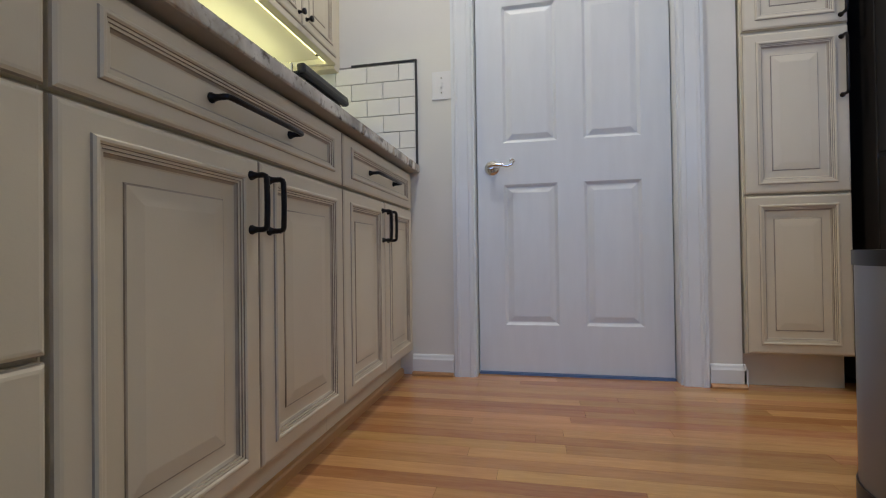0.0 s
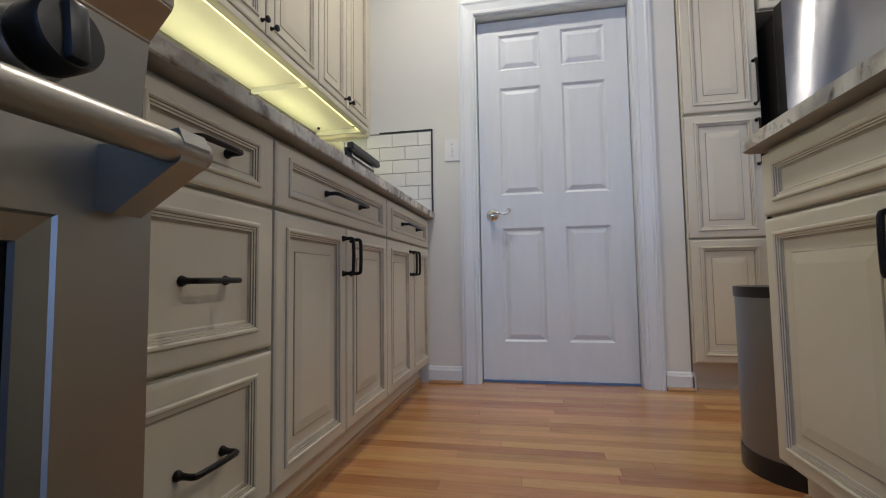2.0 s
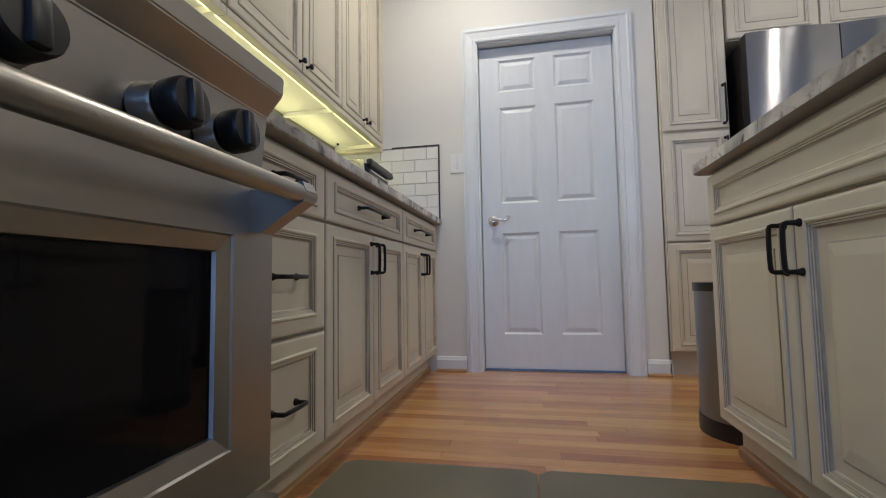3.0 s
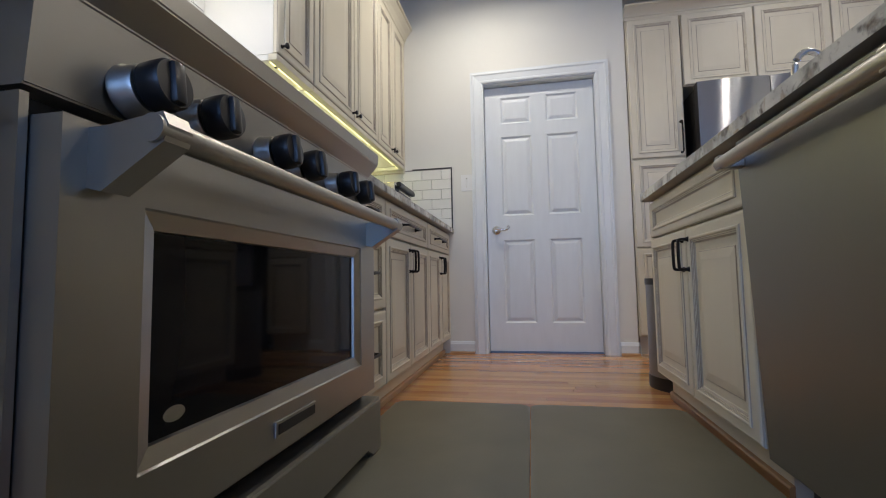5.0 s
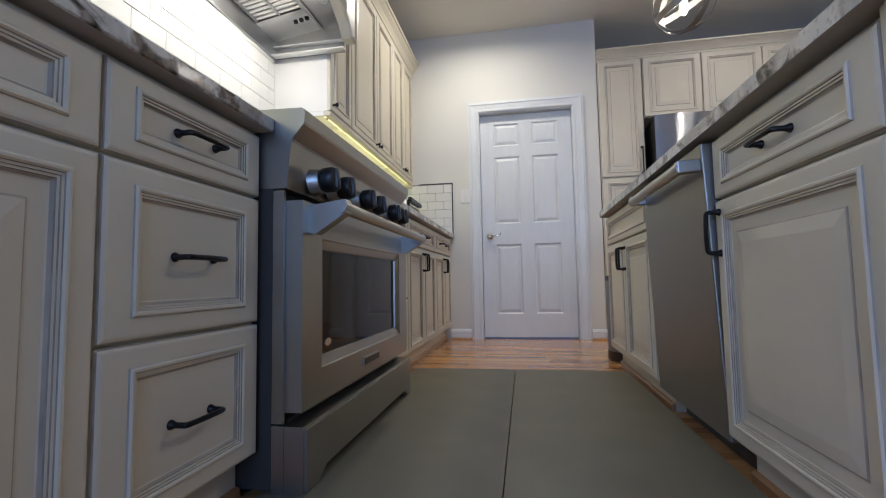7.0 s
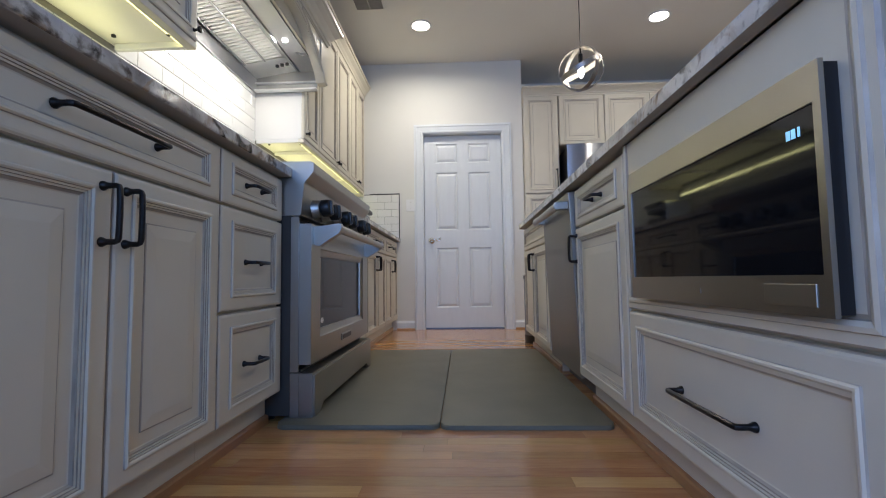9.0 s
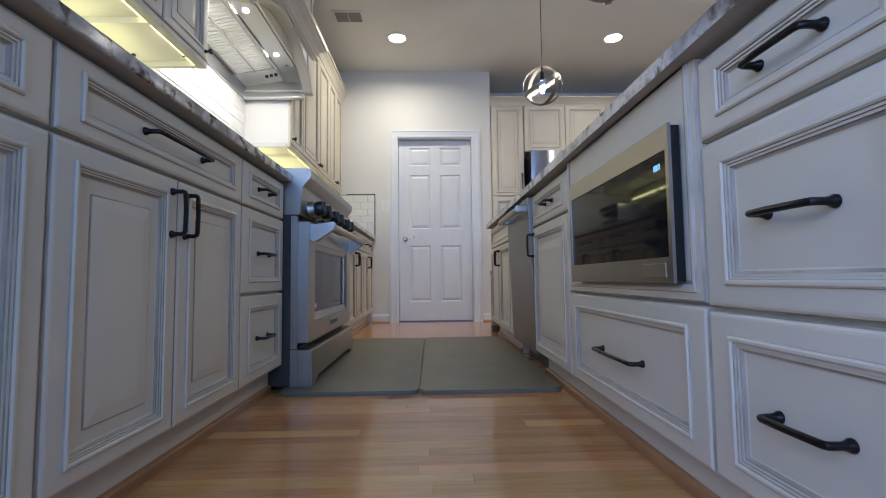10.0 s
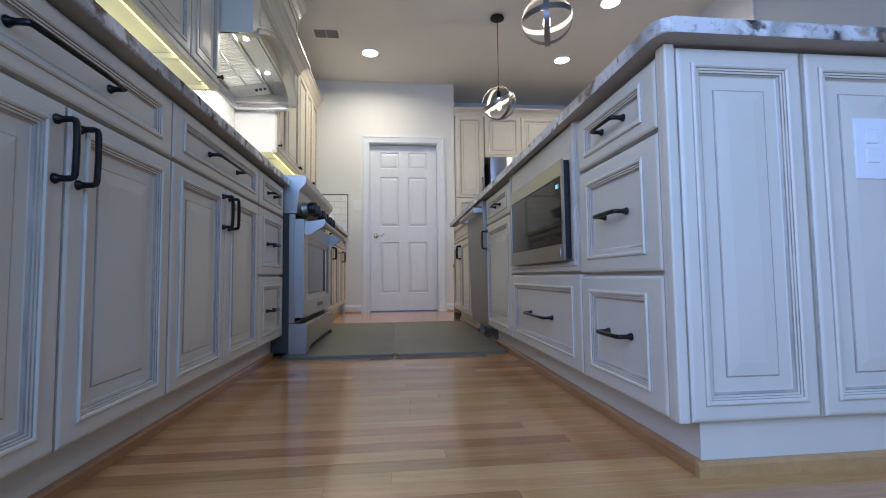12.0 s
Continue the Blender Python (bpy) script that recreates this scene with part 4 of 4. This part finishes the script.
# outlet
ol = thing("power_outlet", pose(1.193, EY - 0.034, 0.68), "white double outlet plate on the island end", "outlet")
OY = EY - 0.0125 - T + 0.005
part("plate", boxm(1.152, 1.234, OY - 0.004, OY + 0.004, 0.614, 0.748, bevel=0.002), WHITEPL, ol)
for z in (0.650, 0.692):
    part("socket", boxm(1.178, 1.208, OY - 0.0058, OY - 0.0035, z, z + 0.030, bevel=0.002), WHITEPL, ol)

bm = bmesh.new()
slab(bm, 0.686, 1.62, -2.766, 0.768, IC0, IC1, ("00", "01"), 0.03)
solid("island_countertop", bm, [GRANITE, SAWN], "speckled white, grey and brown granite island top", "countertop")

# ---- dishwasher, its door a little ajar ----
dwt = thing("dishwasher", pose(1.0, -0.54, 0), "stainless steel dishwasher with its door slightly ajar", "dishwasher")
part("tub", boxm(RF + 0.02, IX1 - 0.04, -0.845, -0.232, 0.10, 0.875), PLASTIC, dwt)
dm = pose(0.752, -0.54, 0.095, 0, -2.2, 0)
bm = bmesh.new()
box(bm, -0.024, 0.014, -0.306, 0.306, 0.0, 0.790, bevel=0.004)
dd = part("door", bm, DWSTEEL, dwt, "brushed steel dishwasher door", dm)
bm = bmesh.new()
tube(bm, [(-0.070, -0.290, 0.733), (-0.070, 0.290, 0.733)], 0.0165, 18)
hd = part("handle", bm, STEEL, dd, "steel bar handle", dm, True)
for y in (-0.292, 0.262):
    part("bracket", boxm(-0.082, -0.022, y, y + 0.032, 0.716, 0.752, bevel=0.004), STEEL, hd, "", dm)
part("kick_plate", boxm(0.82, 0.84, -0.845, -0.232, 0.0, 0.10), PLASTIC, dwt)

# ---- microwave in the island ----
mw = thing("microwave", pose(0.9, -1.80, 0.46), "built-in stainless steel microwave with black glass door", "microwave")
MX = 0.690
Y0, Y1, Z0, Z1 = -2.208, -1.555, 0.461, 0.788
part("body", boxm(MX + 0.0072, RX - 0.004, Y0 + 0.002, Y1 - 0.004, Z0 + 0.004, Z1 - 0.004), PLASTIC, mw, "black casing")
bm = bmesh.new()
for a, b, cc, d in ((Y0, Y0 + 0.013, Z0, Z1), (Y1 - 0.016, Y1, Z0, Z1), (Y0 + 0.013, Y1 - 0.016, Z0, Z0 + 0.054), (Y0 + 0.013, Y1 - 0.016, Z1 - 0.052, Z1)):
    box(bm, MX, MX + 0.007, a, b, cc, d)
part("frame", bm, STEEL_DULL, mw, "brushed steel frame")
part("glass", boxm(MX + 0.003, MX + 0.0070, Y0 + 0.013, Y1 - 0.016, Z0 + 0.054, Z1 - 0.052), GLASSBLK, mw, "black glass front")
for k, w_ in ((0, 0.0035), (0.6, 0.007), (1.3, 0.007)):
    part("display_digit", boxm(MX + 0.0018, MX + 0.0029, Y0 + 0.040 + 0.014 * k, Y0 + 0.040 + 0.014 * k + w_, Z1 - 0.088, Z1 - 0.075), DISPLAY, mw, "lit blue clock digit")
part("maker_mark", boxm(MX - 0.001, MX + 0.0005, -1.90, -1.85, Z0 + 0.022, Z0 + 0.032), STEEL_DULL, mw)
part("button", boxm(MX - 0.002, MX + 0.0005, Y0 + 0.025, Y0 + 0.125, Z0 + 0.012, Z0 + 0.042, bevel=0.001), STEEL, mw)

# ---- faucet ----
fa = thing("faucet", pose(1.166, 0.2, 0.930), "brushed nickel gooseneck kitchen faucet on the island", "faucet")
bm = bmesh.new()
lathe(bm, [(0.028, 0), (0.028, 0.006), (0.020, 0.012), (0.018, 0.07), (0.015, 0.075)], 20, pose(1.167, 0.2, 0.930))
part("base", bm, NICKEL, fa, "", None, True)
bm = bmesh.new()
pts = [(1.167, 0.2, 1.0), (1.167, 0.2, 1.20)] + [(1.122 + 0.045 * math.cos(a), 0.2, 1.235 + 0.065 * math.sin(a)) for a in [math.pi * k / 10 for k in range(11)]] + [(1.076, 0.2, 1.19)]
tube(bm, pts, 0.0115, 14)
part("neck", bm, NICKEL, fa, "", None, True)
bm = bmesh.new()
tube(bm, [(1.167, 0.2, 0.985), (1.167, 0.24, 0.99), (1.167, 0.28, 1.01)], [0.009, 0.007, 0.006], 10)
part("lever", bm, NICKEL, fa, "", None, True)

# ---- trash can ----
tc = thing("trash_can", pose(0.92, 0.96, 0), "semi-round stainless trash can with black lid and base", "trash can")


def dshape(r, x1, grow=0.0):
    return [(0.90 - (0.155 + grow) * math.cos(a), 0.955 + (0.165 + grow) * math.sin(a)) for a in [-math.pi / 2 + math.pi * k / 16 for k in range(17)]] + [(x1 + grow, 0.955 + 0.165 + grow), (x1 + grow, 0.955 - 0.165 - grow)]


for name, mat_, z0, z1, g, lb in (("base", PLASTIC, 0.0, 0.06, 0.004, "black plastic base"), ("body", BINSTEEL, 0.06, 0.507, 0.0, ""), ("lid", PLASTIC, 0.507, 0.538, 0.004, "black plastic lid")):
    bm = bmesh.new()
    prism(bm, dshape(0.155, 1.02, g), z0, z1, "z")
    part(name, bm, mat_, tc, lb, None, True)

# ---- pantry and refrigerator ----
PY = 1.880
PT = 2.425              # tops of the tall cabinets
pan = thing("pantry_cabinet", pose(1.09, 2.15, 0), "tall cream glazed pantry cabinet with three doors", "cabinet")
part("body", boxm(0.905, 1.272, PY + T, 2.495, 0.135, PT + 0.03), CREAM, pan)
part("toe_kick", boxm(0.92, 1.272, PY + 0.08, 2.4, 0.0, 0.135), CREAM, pan)
for v0, v1, hv in ((0.140, 0.748, None), (0.755, 1.378, 0.47), (1.392, PT - 0.005, 0.135)):
    pulls = [] if hv is None else [(0.362 - 0.028 - G, hv, 0.235, True)]
    front("door", pan, face_frame("-y", 0.907 + G, PY + T, v0), 0.362 - 2 * G, v1 - v0, "door", pulls)
for x0, x1 in ((1.278, 2.215), (2.215, 2.99)):
    c = thing("over_fridge_cabinet", pose((x0 + x1) / 2, 2.15, 1.9), "cream glazed cabinet above the refrigerator with two doors", "cabinet", "cabinets above the refrigerator")
    part("body", boxm(x0, x1, PY + T, 2.495, 1.895 if x0 < 2 else 1.4, PT + 0.03), CREAM, c)
    mid = (x0 + x1) / 2
    for a, b in ((x0, mid), (mid, x1)):
        front("door", c, face_frame("-y", a + G, PY + T, 1.90 if x0 < 2 else 1.405), b - a - 2 * G, PT - 0.005 - (1.90 if x0 < 2 else 1.405), "door")
bm = bmesh.new()
prism(bm, [(PY + 0.024 - a, PT + 0.62 * z) for a, z in CROWN], 0.898, 2.995, "x")
solid("crown_moulding", bm, CREAM, "cream crown moulding on top of the tall cabinets", "moulding")

fg = thing("refrigerator", pose(1.765, 2.1, 0), "stainless french-door refrigerator with black sides", "refrigerator")
part("cabinet", boxm(1.322, 2.205, 1.84, 2.45, 0.03, 1.845, bevel=0.004), FRIDGESIDE, fg, "black painted refrigerator body")


def fridge_door(x0, x1, z0, z1):
    bm = bmesh.new()
    n = 12
    out = [(x0, 1.83)] + [(x0 + (x1 - x0) * k / n, 1.762 - 0.016 * math.sin(math.pi * k / n)) for k in range(n + 1)] + [(x1, 1.83)]
    prism(bm, out, z0, z1, "z")
    bmesh.ops.recalc_face_normals(bm, faces=bm.faces)
    for f in bm.faces:
        f.material_index = 1 if abs(f.normal.x) > 0.8 else 0
    return bm


FR = 1.763
for x0, x1, z0, z1 in ((1.320, FR - 0.003, 0.885, 1.866), (FR + 0.003, 2.207, 0.885, 1.866), (1.320, 2.207, 0.10, 0.865)):
    d = part("door" if z0 > 0.5 else "freezer_drawer", fridge_door(x0, x1, z0, z1), [STEEL_GRAIN, FRIDGESIDE], fg, "", None, True)
    if z0 < 0.5:
        bm = bmesh.new()
        tube(bm, [(1.37, 1.695, 0.825), (2.16, 1.695, 0.825)], 0.012, 12)
        for x in (1.40, 2.13):
            tube(bm, [(x, 1.695, 0.825), (x, 1.757, 0.825)], 0.009, 8)
        part("handle", bm, BLACK, d, "", None, True)
for x in (1.36, 2.16):
    part("foot", boxm(x - 0.02, x + 0.02, 1.86, 1.90, 0.0, 0.031), PLASTIC, fg)

# ---- floor mats ----
for x0, x1, y0, y1 in ((-0.425, 0.152, -1.195, 0.482), (0.156, 0.752, -1.200, 0.488)):
    bm = bmesh.new()
    r, pts = 0.035, []
    for cx, cy, a0 in ((x0 + r, y0 + r, 180), (x1 - r, y0 + r, 270), (x1 - r, y1 - r, 0), (x0 + r, y1 - r, 90)):
        pts += [(cx + r * math.cos(radians(a0 + 15 * k)), cy + r * math.sin(radians(a0 + 15 * k))) for k in range(7)]
    prism(bm, pts, 0.0005, 0.016, "z")
    top = [f for f in bm.faces if f.normal.z > 0.9 or (len(f.verts) > 10 and f.calc_center_median().z > 0.01)]
    bmesh.ops.bevel(bm, geom=[e for f in top for e in f.edges], offset=0.012, segments=3, affect="EDGES", profile=0.6)
    solid("floor_mat", bm, MAT, "grey-green anti-fatigue kitchen mat on the floor", "mat", group="floor mats", smooth=True)

# ---- pendants, cans, vent ----
PENDANTS = ((1.115, 0.40, ((90, 0, 120), (90, 0, 165), (6, -28, 0))), (1.105, -0.955, ((90, 0, 70), (90, 0, 160), (0, -6, 0))))
for px, py, bands in PENDANTS:
    pd = thing("pendant_lamp", pose(px, py, CEIL), "round cage pendant of crossed metal bands with a bare bulb", "pendant lamp", "pendants over the island")
    PZ, R = 2.005, 0.155
    bm = bmesh.new()
    lathe(bm, [(0.062, 0), (0.062, 0.014), (0.05, 0.026)], 24, pose(px, py, CEIL - 0.027))
    part("canopy", bm, BLACK, pd, "dark round ceiling canopy", None, True)
    bm = bmesh.new()
    tube(bm, [(px, py, CEIL - 0.02), (px, py, PZ + R)], 0.0035, 8)
    part("rod", bm, BLACK, pd)
    for tilt, lean, spin in bands:
        bm = bmesh.new()
        m = pose(px, py, PZ, tilt, lean, spin)
        rings = []
        for k in range(40):
            a = 2 * math.pi * k / 40
            cs = (math.cos(a), math.sin(a))
            rings.append([bm.verts.new(m @ Vector((cs[0] * rr, cs[1] * rr, zz))) for rr, zz in ((R, -0.017), (R, 0.017), (R - 0.003, 0.017), (R - 0.003, -0.017))])
        for k in range(40):
            a, b = rings[k], rings[(k + 1) % 40]
            for q in range(4):
                bm.faces.new((a[q], a[(q + 1) % 4], b[(q + 1) % 4], b[q])).material_index = 0 if q != 2 else 1
        # inner faces take the pale colour that stands in for bulb light
        part("band", bm, [BANDGREY, BAND_LIT], pd, "", None, True)
    bm = bmesh.new()
    lathe(bm, [(0.013, 0), (0.017, 0.012), (0.017, 0.062), (0.006, 0.072), (0.006, 0.108)], 14, pose(px, py, PZ + 0.045))
    part("socket", bm, BLACK, pd)
    bm = bmesh.new()
    lathe(bm, [(0.004, -0.066), (0.014, -0.056), (0.022, -0.030), (0.021, -0.004), (0.014, 0.026), (0.012, 0.044)], 16, pose(px, py, PZ))
    part("bulb", bm, BULB, pd, "glowing bulb", None, True)
for cx, cy in CANS:
    cn = thing("recessed_light", pose(cx, cy, CEIL), "lit white recessed ceiling light", "ceiling light", "recessed ceiling lights")
    bm = bmesh.new()
    n = 28
    rings = [[bm.verts.new((cx + r * math.cos(2 * math.pi * k / n), cy + r * math.sin(2 * math.pi * k / n), CEIL - d)) for k in range(n)] for r, d in ((0.098, 0.0), (0.096, 0.006), (0.080, 0.008), (0.078, 0.003))]
    for a, b in zip(rings, rings[1:]):
        for k in range(n):
            bm.faces.new((a[k], a[(k + 1) % n], b[(k + 1) % n], b[k]))
    part("trim_ring", bm, WHITEPL, cn)
    bm = bmesh.new()
    lathe(bm, [(0.079, 0), (0.079, 0.002)], 28, pose(cx, cy, CEIL - 0.005))
    part("lens", bm, BULB, cn, "glowing lens")
vt = thing("ceiling_vent", pose(-0.5, 0.82, CEIL), "taupe metal ceiling air vent", "vent")
part("backing", boxm(-0.622, -0.390, 0.745, 0.895, CEIL - 0.004, CEIL - 0.001), PLASTIC, vt)
for a, b, cc, d in ((-0.64, -0.372, 0.728, 0.747), (-0.64, -0.372, 0.893, 0.912), (-0.64, -0.620, 0.747, 0.893), (-0.392, -0.372, 0.747, 0.893), (-0.511, -0.501, 0.747, 0.893)):
    part("frame", boxm(a, b, cc, d, CEIL - 0.010, CEIL - 0.001), CEILING, vt)
for k in range(10):
    y = 0.750 + 0.0145 * k
    bm = bmesh.new()
    prism(bm, [(y, CEIL - 0.004), (y + 0.002, CEIL - 0.004), (y + 0.010, CEIL - 0.012), (y + 0.008, CEIL - 0.012)], -0.619, -0.393, "x")
    part("slat", bm, VENT, vt)

# ---- contact grill on the counter ----
cg = thing("contact_grill", pose(-0.79, 1.53, CT1), "black and chrome contact grill on the counter", "contact grill")
part("base", boxm(-0.93, -0.675, 1.36, 1.70, CT1 + 0.012, 1.055, bevel=0.012), PLASTIC, cg)
for x in (-0.90, -0.71):
    for y in (1.39, 1.67):
        bm = bmesh.new()
        lathe(bm, [(0.012, 0), (0.010, 0.013)], 12, pose(x, y, CT1 + 0.0005))
        part("foot", bm, PLASTIC, cg)
part("hot_plate", boxm(-0.915, -0.69, 1.375, 1.685, 1.0555, 1.066), STEEL_DULL, cg)
lm = pose(-0.80, 1.53, 1.135, 0, -7, 0)
part("lid", boxm(-0.135, 0.120, -0.17, 0.17, -0.035, 0.045, bevel=0.014), PLASTIC, cg, "black lid", lm)
part("lid_trim", boxm(0.121, 0.128, -0.15, 0.15, -0.004, 0.012, bevel=0.002), CHROME, cg, "bright chrome strip", lm)
part("grip", boxm(0.118, 0.150, -0.19, 0.19, 0.018, 0.056, bevel=0.010), PLASTIC, cg, "wide black grip", lm)
part("side_plate", boxm(-0.92, -0.69, 1.318, 1.330, CT1 + 0.002, 1.20, bevel=0.004), CHROME, cg, "chrome side plate")
part("hinge_arm", boxm(-0.92, -0.86, 1.701, 1.714, 0.98, 1.17, bevel=0.004), CHROME, cg)

# ---- backsplash tiles ----
TP, TW = 0.0775, 0.154
bs = thing("backsplash", pose(XL, -0.5, CT1), "white glazed subway tile backsplash", "backsplash", kind="structure")
bm = bmesh.new()
box(bm, XL + 0.0005, XL + 0.004, -3.1, 1.905, CT1 + 0.0005, UB + 0.012)
box(bm, XL + 0.0005, XL + 0.004, -1.1345, 0.0415, UB + 0.0125, 1.90)
part("grout_bed", bm, GROUT, bs)
TILES = {}


def tile_mesh(w, h):
    key = (round(w, 3), round(h, 3))
    if key not in TILES:
        bm = bmesh.new()
        ring_panel(bm, 0, w, 0, h, [(0, 0, 0), (0, 0.005, 0), (0.0012, 0.0068, 0), (0.004, 0.0075, 0)])
        TILES[key] = to_mesh(bm, "tile", TILE)
    return TILES[key]


rows = int((1.90 - CT1) / TP)
for r in range(rows):
    z = CT1 + 0.0015 + r * TP
    y = 1.905 - (0.5 * TW if r % 2 else 0.0)
    while y > -3.1:
        y0, y1 = max(y - TW, -3.1), min(y, 1.904)
        y -= TW
        h = TP - 0.0022
        if z + h > UB + 0.012:
            y0, y1 = max(y0, -1.134), min(y1, 0.041)
        if y1 - y0 < 0.02:
            continue
        part("tile", tile_mesh(y1 - y0 - 0.0022, h), None, bs, "", face_frame("+x", XL + 0.004, y0 + 0.0011, z))
bs2 = thing("backsplash", pose(-0.72, YD, CT1), "white subway tile return with black metal edge", "backsplash", kind="structure")
part("grout_bed", boxm(XL + 0.012, -0.412, YD - 0.004, YD - 0.0005, CT1 + 0.0005, 1.420), GROUT, bs2)
for r in range(6):
    z = CT1 + 0.0015 + r * TP
    x = -0.413 + (0.5 * TW if r % 2 else 0.0)
    while x > XL + 0.012:
        x0, x1 = max(x - TW, XL + 0.0125), min(x, -0.413)
        x -= TW
        if x1 - x0 < 0.015:
            continue
        part("tile", tile_mesh(x1 - x0 - 0.0022, TP - 0.0022), None, bs2, "", face_frame("-y", x0 + 0.0011, YD - 0.004, z))
bm = bmesh.new()
box(bm, -0.4125, -0.405, YD - 0.013, YD - 0.0005, CT1, 1.4235)
box(bm, -0.72, -0.4125, YD - 0.013, YD - 0.0005, 1.4165, 1.4235)
part("edge_trim", bm, EDGE, bs2, "black metal edge strip")

# ---- oak boards, laid across the aisle ----
BW = 0.0572
rng = random.Random(4)
BOARDS = {}
rest = bmesh.new()
y = YD + 0.14
while y > YB:
    left = XL if y < -3.11 else -0.52
    x = left - rng.random() * 0.7
    spans = []
    while x < 2.99:
        ln = rng.choice((0.6, 0.75, 0.95, 1.15, 1.4, 1.7))
        spans.append((x, min(x + ln, 2.99)))
        x += ln
    for x0, x1 in spans:
        x0 = max(x0, left)
        if x1 - x0 < 0.03:
            continue
        near = -2.9 < y < 1.9 and x0 < 0.80
        w = x1 - x0 - 0.0004
        if near:
            key = round(w, 4)
            if key not in BOARDS:
                bm = bmesh.new()
                box(bm, 0, w, 0, BW - 0.0004, -0.0055, 0.0, bevel=0.0004, segs=1)
                BOARDS[key] = to_mesh(bm, "board", OAK)
            part("board", BOARDS[key], None, floor_slab, "", Matrix.Translation((x0, y - BW, 0)))
        else:
            box(rest, x0, x0 + w, y - BW, y - 0.0004, -0.0055, 0.0)
    y -= BW
ob = part("boards_beyond", rest, OAK, floor_slab)
tagged(ob, kind="stuff")
